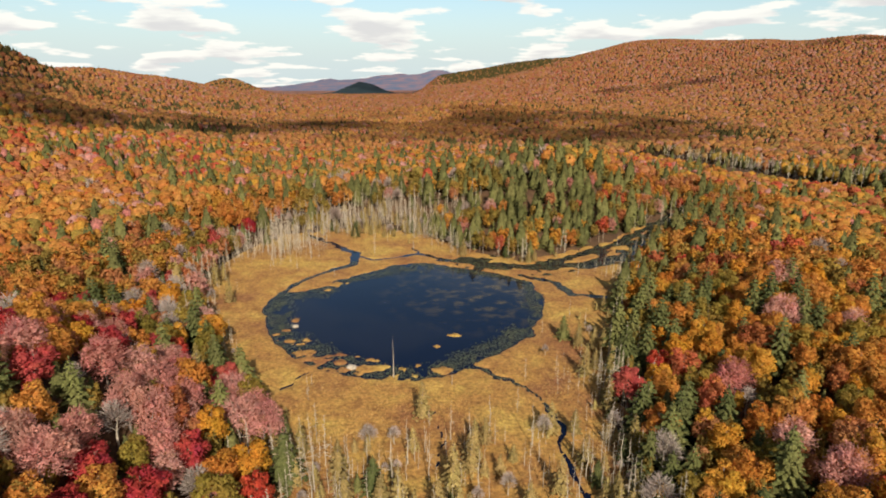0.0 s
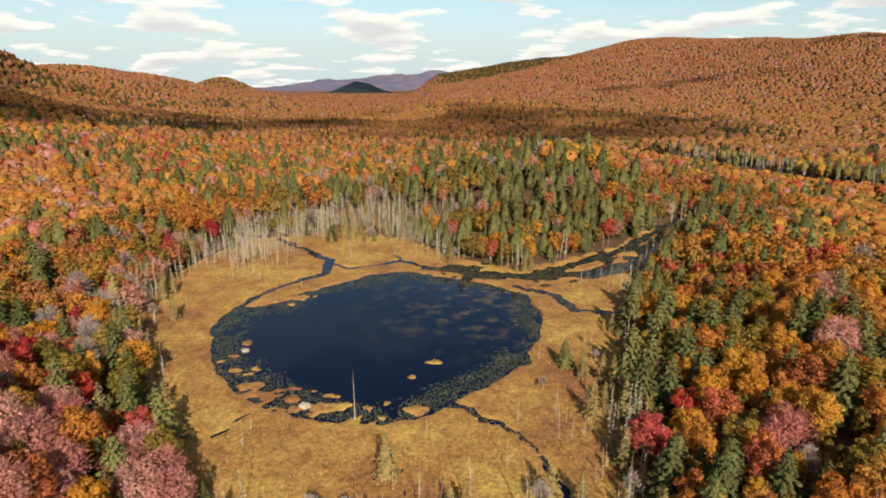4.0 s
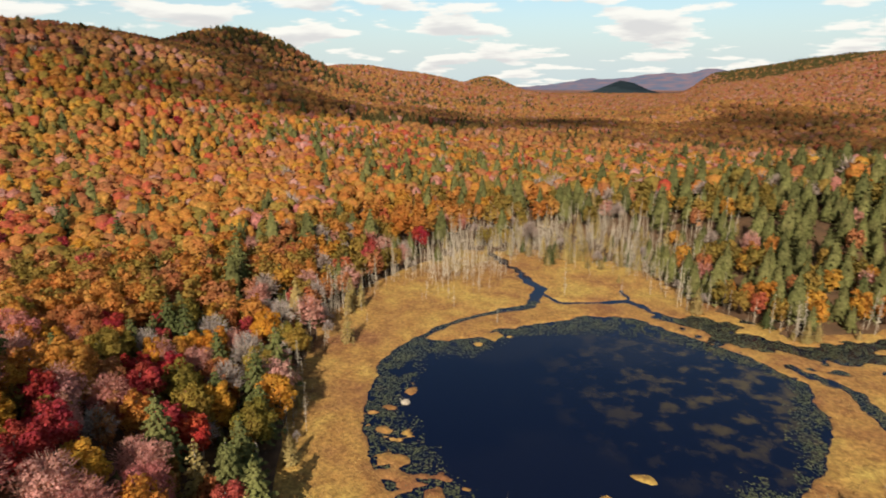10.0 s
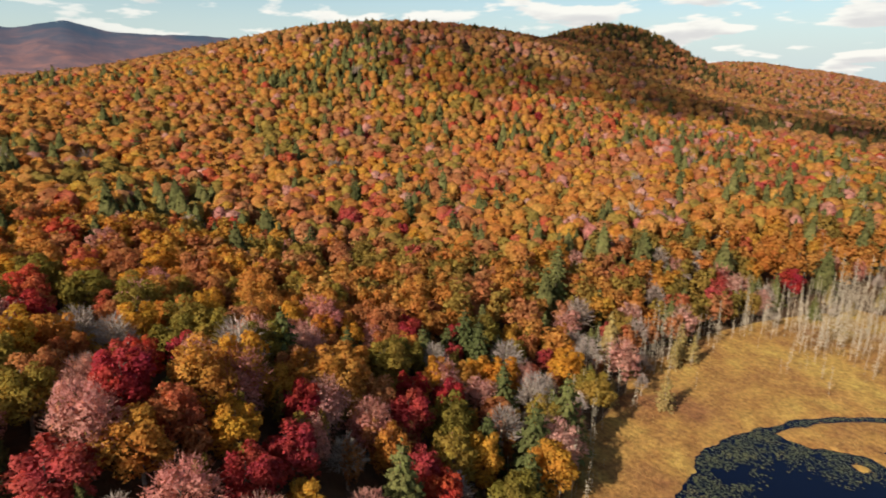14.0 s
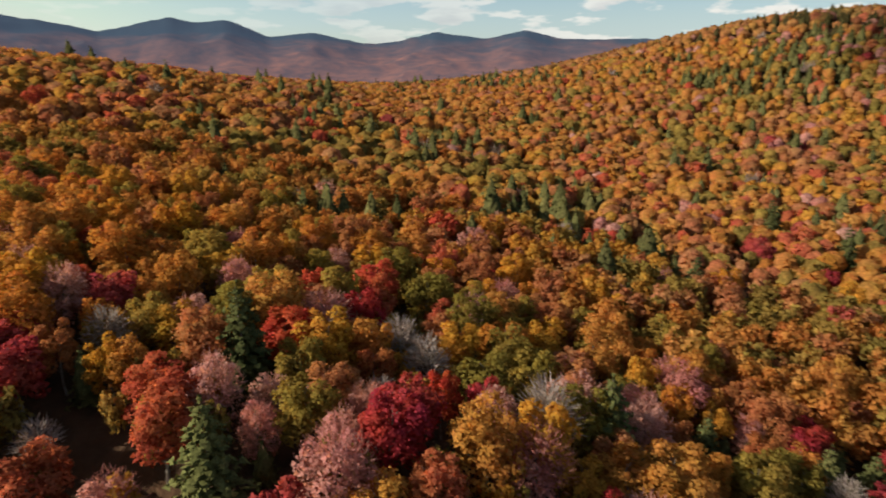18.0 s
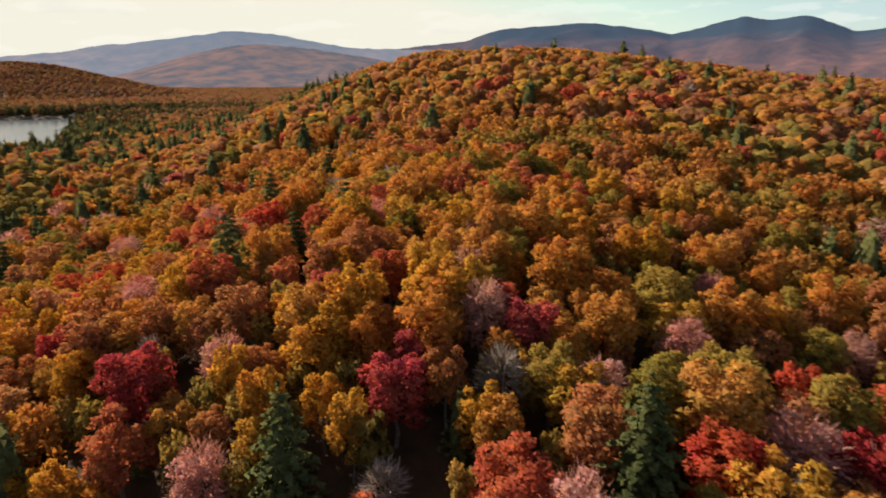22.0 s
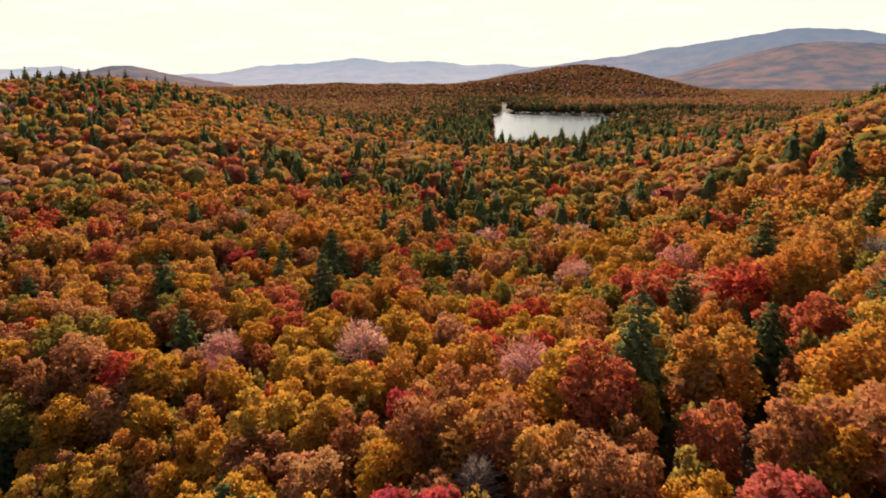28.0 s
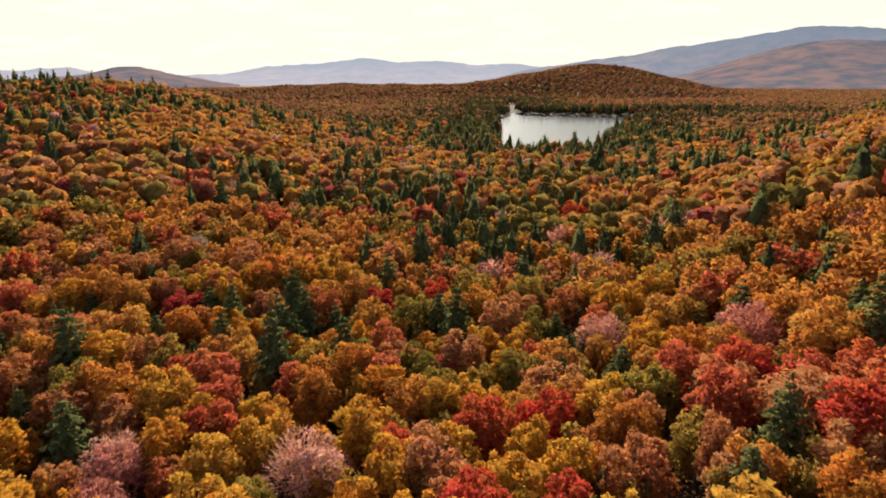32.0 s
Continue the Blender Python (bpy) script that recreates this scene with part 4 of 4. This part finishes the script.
for kind_ in KINDS:
    thin = kind_ in ("spruce", "larch")
    text = kind_.replace("_", " ")
    wood(kind_ + "_wood", kind_, forest["edge"][kind_], 420 if thin else 640, 0.70 if thin else 0.47, 2.0, text + " trees close together in the autumn wood", (8, 3))
    wood(kind_ + "_slope_wood", kind_, forest["mid"][kind_], 100 if thin else 90, 1.05 if thin else 0.95, 1.5, text + " trees covering the farther slopes", (7, 3))
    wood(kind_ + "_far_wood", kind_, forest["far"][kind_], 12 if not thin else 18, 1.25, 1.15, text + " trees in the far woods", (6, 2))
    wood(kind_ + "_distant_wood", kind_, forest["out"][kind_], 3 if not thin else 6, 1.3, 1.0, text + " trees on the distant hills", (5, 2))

for row in forest["near"]:
    plant(*row)
for kind_, pts_ in LANDMARKS.items():
    for k_, (x_, y_) in enumerate(pts_):
        plant(kind_, x_, y_, float(land(x_, y_)), (1.0 + 0.24 * ((k_ * 0.37) % 1)) if kind_ != "larch" else 1.0, k_ * 1.7, k_ % 4)


# ---- dead trees and small growth of the marsh ----
def snag_corners(seed, tall=9.0):
    """Corners of a bare grey stem with stubs."""
    rng = np.random.default_rng(seed)
    tris = []
    lean = rng.normal(size=2) * 0.3
    top = np.array((lean[0], lean[1], tall))
    ring = [np.array((math.cos(a), math.sin(a), 0)) for a in (0.3, 2.4, 4.5)]
    for k in range(3):
        a, b = ring[k] * 0.065, ring[(k + 1) % 3] * 0.065
        tris += [(a, b, top + b * 0.25), (a, top + b * 0.25, top + a * 0.25)]
    for k in range(64):
        f = rng.uniform(0.2, 0.99)
        at, a, l = top * f, rng.uniform(0, 6.28), rng.uniform(0.3, 1.5) * (1.15 - f)
        end = at + np.array((math.cos(a) * l, math.sin(a) * l, rng.uniform(-0.15, 0.2)))
        tris.append((at + (0, 0, 0.055), at - (0, 0, 0.055), end))
    return np.array(tris).reshape(-1, 3)


def lay_marsh_trees():
    x, y, rng = scatter(1.95, 9, -110, 140, 56, 365)
    m, k = outside(x, y, MARSH), sedge_level(x, y)
    bell = lambda cx, cy, sx, sy: np.exp(-((x - cx) / sx) ** 2 - ((y - cy) / sy) ** 2)
    clump = smooth(0.40, 0.62, fbm(x / 14, y / 14, 91, 3))
    dead = 0.75 * np.exp(-((m - 3) / 7.5) ** 2) * smooth(155, 175, y) * (x < 10)
    dead += 1.3 * bell(-70, 282, 13, 20) * (x < -54) + 0.85 * bell(-35, 322, 55, 24) + 0.32 * np.exp(-((m - 1) / 3.5) ** 2) * (x > 10)
    dead += 0.34 * smooth(126, 104, y) + 0.45 * bell(66, 238, 10, 12) + 0.3 * bell(42, 140, 9, 25) + 0.006
    keep = (rng.uniform(0, 1, len(x)) < dead * (0.25 + 0.9 * clump)) & ((k > 0.8) | (m > 0)) & (m < np.where((y > 270) & (x < 20), 42, 9))
    x, y, m = x[keep], y[keep], m[keep]
    z = np.maximum(land(x, y), 0.15)
    size, turn = rng.uniform(0.3, 1.2, len(x)) * np.where((m < -4) & (y > 120) & (y < 255), 0.7, 1.15), rng.uniform(0, 6.28, len(x))
    near = np.argsort(np.hypot(x - 5, y - 90))[:290]
    for i in near:
        root = plant("snag", x[i], y[i], z[i], size[i], turn[i], int(i) % 4)
    rest = np.ones(len(x), bool)
    rest[near] = False
    corners = np.stack([snag_corners(v) for v in range(6)])
    joined("dead_tree_stand", corners, np.stack([x, y, z, size, turn], 1)[rest], grey_wood, "stand of dead grey trees along the marsh edge")
    # bleached trunks along the wet strip in the east
    along = rng.uniform(0, 0.999, 220) * (len(FEN) - 1)
    i, f = along.astype(int), along % 1
    line = np.array(FEN, float)
    at = line[i] + (line[i + 1] - line[i]) * f[:, None] + rng.normal(size=(220, 2)) * 3 - (4, 6)
    rows = np.stack([at[:, 0], at[:, 1], land(at[:, 0], at[:, 1]), rng.uniform(0.9, 1.6, 220), rng.uniform(0, 6, 220)], 1)
    joined("dead_tree_line", corners, rows, grey_wood, "line of bleached dead trunks along a wet strip in the wood")
    # small larches and stunted spruces among them
    x, y, rng = scatter(3.4, 19, -104, 140, 56, 345)
    m, k = outside(x, y, MARSH), sedge_level(x, y)
    grow = 0.42 * smooth(132, 100, y) + 0.6 * np.exp(-((x + 30) / 48) ** 2 - ((y - 314) / 18) ** 2) + 0.2 * np.exp(-((m + 1) / 4) ** 2) * (y > 120) + 0.5 * np.exp(-((x - 44) / 7) ** 2 - ((y - 138) / 32) ** 2)
    keep = (rng.uniform(0, 1, len(x)) < grow) & (k > 1.0) & (m < np.where(y > 290, 25, 3))
    for x_, y_ in zip(x[keep], y[keep]):
        kind = rng.choice(("larch", "spruce", "bare_tree"), p=(0.66, 0.13, 0.21))
        plant(kind, x_, y_, max(float(land(x_, y_)), 0.12), rng.uniform(0.32, 0.95) * (1 if kind == "larch" else 0.7), rng.uniform(0, 6.28), int(rng.integers(0, 4)))


lay_marsh_trees()


def lay_pads():
    """Lily pads round the open water."""
    x, y, rng = scatter(0.40, 29, -75, 135, 130, 350)
    e, k = pond_edge(x, y), sedge_level(x, y)
    reach = np.where((x > -5) & (y > 185), 1 + 11 * fbm(x / 16, y / 16, 101, 3), 5 + 12 * fbm(x / 16, y / 16, 101, 3))
    patch = fbm(x / 5, y / 5, 111, 3)
    wide = (e > 4) & ((x > 0) | ((y > 205) & (y < 256)))
    keep = (k < -0.35) & ((e < 3) | wide) & (((e > -reach) & (patch > 0.27)) | (patch + 0.010 * e > 0.56)) & (rng.uniform(0, 1, len(x)) < (0.34 + 0.8 * fbm(x / 2.5, y / 2.5, 171, 2)) * smooth(-1.05, -0.45, e / reach))
    x, y = x[keep], y[keep]
    n = len(x)
    r = rng.uniform(0.09, 0.25, n)[:, None]
    a = np.arange(6)[None] * np.pi / 3 + rng.uniform(0, 6.28, n)[:, None]
    verts = np.stack([x[:, None] + np.cos(a) * r, y[:, None] + np.sin(a) * r, np.full((n, 6), 0.03) + rng.uniform(0, 0.05, (n, 6))], -1).reshape(-1, 3)
    base = np.arange(n)[:, None] * 6
    quads = np.concatenate([base + (0, 1, 2, 3), base + (0, 3, 4, 5)])
    tagged(new("lily_pads", mesh_of("lily_pads", verts, quads, lily_mat)), "floating olive-brown lily pads round the pond", "lily pads", kind="stuff")


lay_pads()


def lay_sedge():
    """Tufts of sedge standing on the mat."""
    x, y, rng = scatter(0.95, 39, -100, 138, 54, 350)
    k, m = sedge_level(x, y), outside(x, y, MARSH)
    keep = (k > 0.5) & (m < 2) & (rng.uniform(0, 1, len(x)) < 0.25 + 0.9 * fbm(x / 8, y / 8, 121, 2))
    x, y = x[keep], y[keep]
    n = len(x) * 2
    x, y = np.repeat(x, 2) + rng.normal(size=n) * 0.25, np.repeat(y, 2) + rng.normal(size=n) * 0.25
    h = rng.uniform(0.15, 0.42, n) * np.where(y < 150, 1.7, 1.0)
    a = rng.uniform(0, 6.28, n)
    w = rng.uniform(0.08, 0.2, n)
    p = np.stack([x, y, np.full(n, 0.2)], -1)
    side = np.stack([np.cos(a) * w, np.sin(a) * w, 0 * a], -1)
    tip = np.stack([rng.normal(size=n) * 0.15, rng.normal(size=n) * 0.15, h], -1)
    verts = np.stack([p - side, p + side, p + tip], 1).reshape(-1, 3)
    tagged(new("sedge_tufts", mesh_of("sedge_tufts", verts, np.arange(3 * n).reshape(-1, 3), sedge_mat)), "tawny sedge tufts standing over the marsh", "sedge", kind="stuff")


lay_sedge()


def bare_pole(x, y, z, tall, girth, seed):
    ob = tagged(new("dead_pole", trunk_mesh("dead_pole", seed, tall, girth, 3, grey_wood, 0.5, 0.1, 0.3, 0.06)), "tall bleached bare tree trunk standing in the wet", "dead tree")
    ob.location = (x, y, z)


bare_pole(-13.2, 147.9, -0.3, 12.3, 0.17, 3)
bare_pole(2.3, 143.7, 0.1, 4.6, 0.11, 4)
bare_pole(-43.6, 234.1, 0.0, 5.0, 0.12, 5)
for k_, (x_, y_) in enumerate(((116, 336), (119, 341), (122, 334), (112, 330), (126, 343), (105, 322), (129, 339))):
    bare_pole(x_, y_, -0.2, 13.0 + 1.3 * (k_ % 3), 0.22, 20 + k_)


def mound(x, y, wide, seed):
    """A weathered stick lodge rising from the water."""
    rnd = random.Random(seed)
    bm = bmesh.new()
    bmesh.ops.create_icosphere(bm, subdivisions=3, radius=1.0)
    for v in bm.verts:
        v.co *= 1 + 0.22 * noise.noise(v.co * 2.3 + Vector((seed, 0, 0)))
        v.co = Vector((v.co.x * wide, v.co.y * wide * 0.8, v.co.z * wide * 0.5))
    for k in range(26):
        a = rnd.uniform(0, 6.28)
        p = Vector((math.cos(a) * wide * rnd.uniform(0.2, 0.9), math.sin(a) * wide * 0.8 * rnd.uniform(0.2, 0.9), wide * 0.35))
        q = p + Vector((rnd.uniform(-0.8, 0.8), rnd.uniform(-0.8, 0.8), rnd.uniform(-0.1, 0.25)))
        stem(bm, p, q, 0.05, 0.03, 4)
    me = bpy.data.meshes.new("beaver_lodge")
    bm.to_mesh(me)
    bm.free()
    me.materials.append(grey_wood)
    ob = tagged(new("beaver_lodge", me), "pale low stick mound at the pond's edge", "beaver lodge")
    ob.location = (x, y, 0.05)


mound(-47.6, 183.1, 1.1, 2)
mound(-25.4, 153.9, 1.5, 5)


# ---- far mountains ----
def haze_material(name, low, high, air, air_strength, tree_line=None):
    """Distant wooded slopes; the haze of kilometres of air is painted in as bluish tones and emission; evergreens above
    the tree line.
    """
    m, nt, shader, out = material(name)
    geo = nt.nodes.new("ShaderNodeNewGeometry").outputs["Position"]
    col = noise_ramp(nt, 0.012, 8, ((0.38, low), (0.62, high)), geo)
    if tree_line is not None:
        sep, wav = nt.nodes.new("ShaderNodeSeparateXYZ"), node(nt, "ShaderNodeTexNoise", Scale=0.004, Detail=5.0)
        nt.links.new(geo, sep.inputs[0])
        nt.links.new(geo, wav.inputs["Vector"])
        lift = nt.nodes.new("ShaderNodeMath")
        lift.operation, lift.inputs[1].default_value = "MULTIPLY_ADD", 260.0
        nt.links.new(wav.outputs[0], lift.inputs[0])
        nt.links.new(sep.outputs[2], lift.inputs[2])
        rng = node(nt, "ShaderNodeMapRange")
        rng.inputs[1].default_value, rng.inputs[2].default_value = tree_line + 110, tree_line + 290
        nt.links.new(lift.outputs[0], rng.inputs[0])
        mix = nt.nodes.new("ShaderNodeMix")
        mix.data_type = "RGBA"
        mix.inputs[7].default_value = (0.018, 0.03, 0.04, 1)
        nt.links.new(rng.outputs[0], mix.inputs[0])
        nt.links.new(col, mix.inputs[6])
        col = mix.outputs[2]
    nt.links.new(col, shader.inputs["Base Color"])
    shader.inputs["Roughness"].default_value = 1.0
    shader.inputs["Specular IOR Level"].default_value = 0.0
    # the slope itself glows in the air's colour, in place of haze
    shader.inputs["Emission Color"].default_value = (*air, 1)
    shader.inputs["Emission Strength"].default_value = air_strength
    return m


def mountain(name, label, eye, d, profile, foot, run, mat, seed, relief=0.3):
    """A range whose crest runs through the given yaws and height angles, with a slope towards the viewer."""
    az = np.arange(profile[0][0], profile[-1][0], 0.1)
    el = np.interp(az, [p[0] for p in profile], [p[1] for p in profile])
    el = np.convolve(np.pad(el, 4, mode="edge"), np.ones(9) / 9, mode="valid")
    breaks = d * np.radians((fbm(az * 1.3, az * 0, seed + 5, 5) - 0.5) * 0.16)
    z_top = eye[2] + d * np.tan(np.radians(el))
    rows, verts = 40, []
    for k in range(rows):
        f = k / (rows - 1)
        dist = d - run * f
        x, y = eye[0] - np.sin(np.radians(az)) * dist, eye[1] + np.cos(np.radians(az)) * dist
        spur = np.abs(fbm(x / 520, y / 520, seed, 3) - 0.5) * 2 - 0.25
        z = z_top + breaks * (1 - f) ** 12 + (foot - z_top) * f ** 0.9 - spur * relief * (z_top - foot) * np.sin(np.pi * min(1, f * 1.05)) * (1 - 0.3 * f)
        verts.append(np.stack([x, y, z], -1))
    verts = np.stack(verts, 1).reshape(-1, 3)
    me = mesh_of(name, verts, grid_faces(len(az), rows), mat)
    me.polygons.foreach_set("use_smooth", np.ones(len(me.polygons), bool))
    tagged(new(name, me), label, "mountains", kind="structure")


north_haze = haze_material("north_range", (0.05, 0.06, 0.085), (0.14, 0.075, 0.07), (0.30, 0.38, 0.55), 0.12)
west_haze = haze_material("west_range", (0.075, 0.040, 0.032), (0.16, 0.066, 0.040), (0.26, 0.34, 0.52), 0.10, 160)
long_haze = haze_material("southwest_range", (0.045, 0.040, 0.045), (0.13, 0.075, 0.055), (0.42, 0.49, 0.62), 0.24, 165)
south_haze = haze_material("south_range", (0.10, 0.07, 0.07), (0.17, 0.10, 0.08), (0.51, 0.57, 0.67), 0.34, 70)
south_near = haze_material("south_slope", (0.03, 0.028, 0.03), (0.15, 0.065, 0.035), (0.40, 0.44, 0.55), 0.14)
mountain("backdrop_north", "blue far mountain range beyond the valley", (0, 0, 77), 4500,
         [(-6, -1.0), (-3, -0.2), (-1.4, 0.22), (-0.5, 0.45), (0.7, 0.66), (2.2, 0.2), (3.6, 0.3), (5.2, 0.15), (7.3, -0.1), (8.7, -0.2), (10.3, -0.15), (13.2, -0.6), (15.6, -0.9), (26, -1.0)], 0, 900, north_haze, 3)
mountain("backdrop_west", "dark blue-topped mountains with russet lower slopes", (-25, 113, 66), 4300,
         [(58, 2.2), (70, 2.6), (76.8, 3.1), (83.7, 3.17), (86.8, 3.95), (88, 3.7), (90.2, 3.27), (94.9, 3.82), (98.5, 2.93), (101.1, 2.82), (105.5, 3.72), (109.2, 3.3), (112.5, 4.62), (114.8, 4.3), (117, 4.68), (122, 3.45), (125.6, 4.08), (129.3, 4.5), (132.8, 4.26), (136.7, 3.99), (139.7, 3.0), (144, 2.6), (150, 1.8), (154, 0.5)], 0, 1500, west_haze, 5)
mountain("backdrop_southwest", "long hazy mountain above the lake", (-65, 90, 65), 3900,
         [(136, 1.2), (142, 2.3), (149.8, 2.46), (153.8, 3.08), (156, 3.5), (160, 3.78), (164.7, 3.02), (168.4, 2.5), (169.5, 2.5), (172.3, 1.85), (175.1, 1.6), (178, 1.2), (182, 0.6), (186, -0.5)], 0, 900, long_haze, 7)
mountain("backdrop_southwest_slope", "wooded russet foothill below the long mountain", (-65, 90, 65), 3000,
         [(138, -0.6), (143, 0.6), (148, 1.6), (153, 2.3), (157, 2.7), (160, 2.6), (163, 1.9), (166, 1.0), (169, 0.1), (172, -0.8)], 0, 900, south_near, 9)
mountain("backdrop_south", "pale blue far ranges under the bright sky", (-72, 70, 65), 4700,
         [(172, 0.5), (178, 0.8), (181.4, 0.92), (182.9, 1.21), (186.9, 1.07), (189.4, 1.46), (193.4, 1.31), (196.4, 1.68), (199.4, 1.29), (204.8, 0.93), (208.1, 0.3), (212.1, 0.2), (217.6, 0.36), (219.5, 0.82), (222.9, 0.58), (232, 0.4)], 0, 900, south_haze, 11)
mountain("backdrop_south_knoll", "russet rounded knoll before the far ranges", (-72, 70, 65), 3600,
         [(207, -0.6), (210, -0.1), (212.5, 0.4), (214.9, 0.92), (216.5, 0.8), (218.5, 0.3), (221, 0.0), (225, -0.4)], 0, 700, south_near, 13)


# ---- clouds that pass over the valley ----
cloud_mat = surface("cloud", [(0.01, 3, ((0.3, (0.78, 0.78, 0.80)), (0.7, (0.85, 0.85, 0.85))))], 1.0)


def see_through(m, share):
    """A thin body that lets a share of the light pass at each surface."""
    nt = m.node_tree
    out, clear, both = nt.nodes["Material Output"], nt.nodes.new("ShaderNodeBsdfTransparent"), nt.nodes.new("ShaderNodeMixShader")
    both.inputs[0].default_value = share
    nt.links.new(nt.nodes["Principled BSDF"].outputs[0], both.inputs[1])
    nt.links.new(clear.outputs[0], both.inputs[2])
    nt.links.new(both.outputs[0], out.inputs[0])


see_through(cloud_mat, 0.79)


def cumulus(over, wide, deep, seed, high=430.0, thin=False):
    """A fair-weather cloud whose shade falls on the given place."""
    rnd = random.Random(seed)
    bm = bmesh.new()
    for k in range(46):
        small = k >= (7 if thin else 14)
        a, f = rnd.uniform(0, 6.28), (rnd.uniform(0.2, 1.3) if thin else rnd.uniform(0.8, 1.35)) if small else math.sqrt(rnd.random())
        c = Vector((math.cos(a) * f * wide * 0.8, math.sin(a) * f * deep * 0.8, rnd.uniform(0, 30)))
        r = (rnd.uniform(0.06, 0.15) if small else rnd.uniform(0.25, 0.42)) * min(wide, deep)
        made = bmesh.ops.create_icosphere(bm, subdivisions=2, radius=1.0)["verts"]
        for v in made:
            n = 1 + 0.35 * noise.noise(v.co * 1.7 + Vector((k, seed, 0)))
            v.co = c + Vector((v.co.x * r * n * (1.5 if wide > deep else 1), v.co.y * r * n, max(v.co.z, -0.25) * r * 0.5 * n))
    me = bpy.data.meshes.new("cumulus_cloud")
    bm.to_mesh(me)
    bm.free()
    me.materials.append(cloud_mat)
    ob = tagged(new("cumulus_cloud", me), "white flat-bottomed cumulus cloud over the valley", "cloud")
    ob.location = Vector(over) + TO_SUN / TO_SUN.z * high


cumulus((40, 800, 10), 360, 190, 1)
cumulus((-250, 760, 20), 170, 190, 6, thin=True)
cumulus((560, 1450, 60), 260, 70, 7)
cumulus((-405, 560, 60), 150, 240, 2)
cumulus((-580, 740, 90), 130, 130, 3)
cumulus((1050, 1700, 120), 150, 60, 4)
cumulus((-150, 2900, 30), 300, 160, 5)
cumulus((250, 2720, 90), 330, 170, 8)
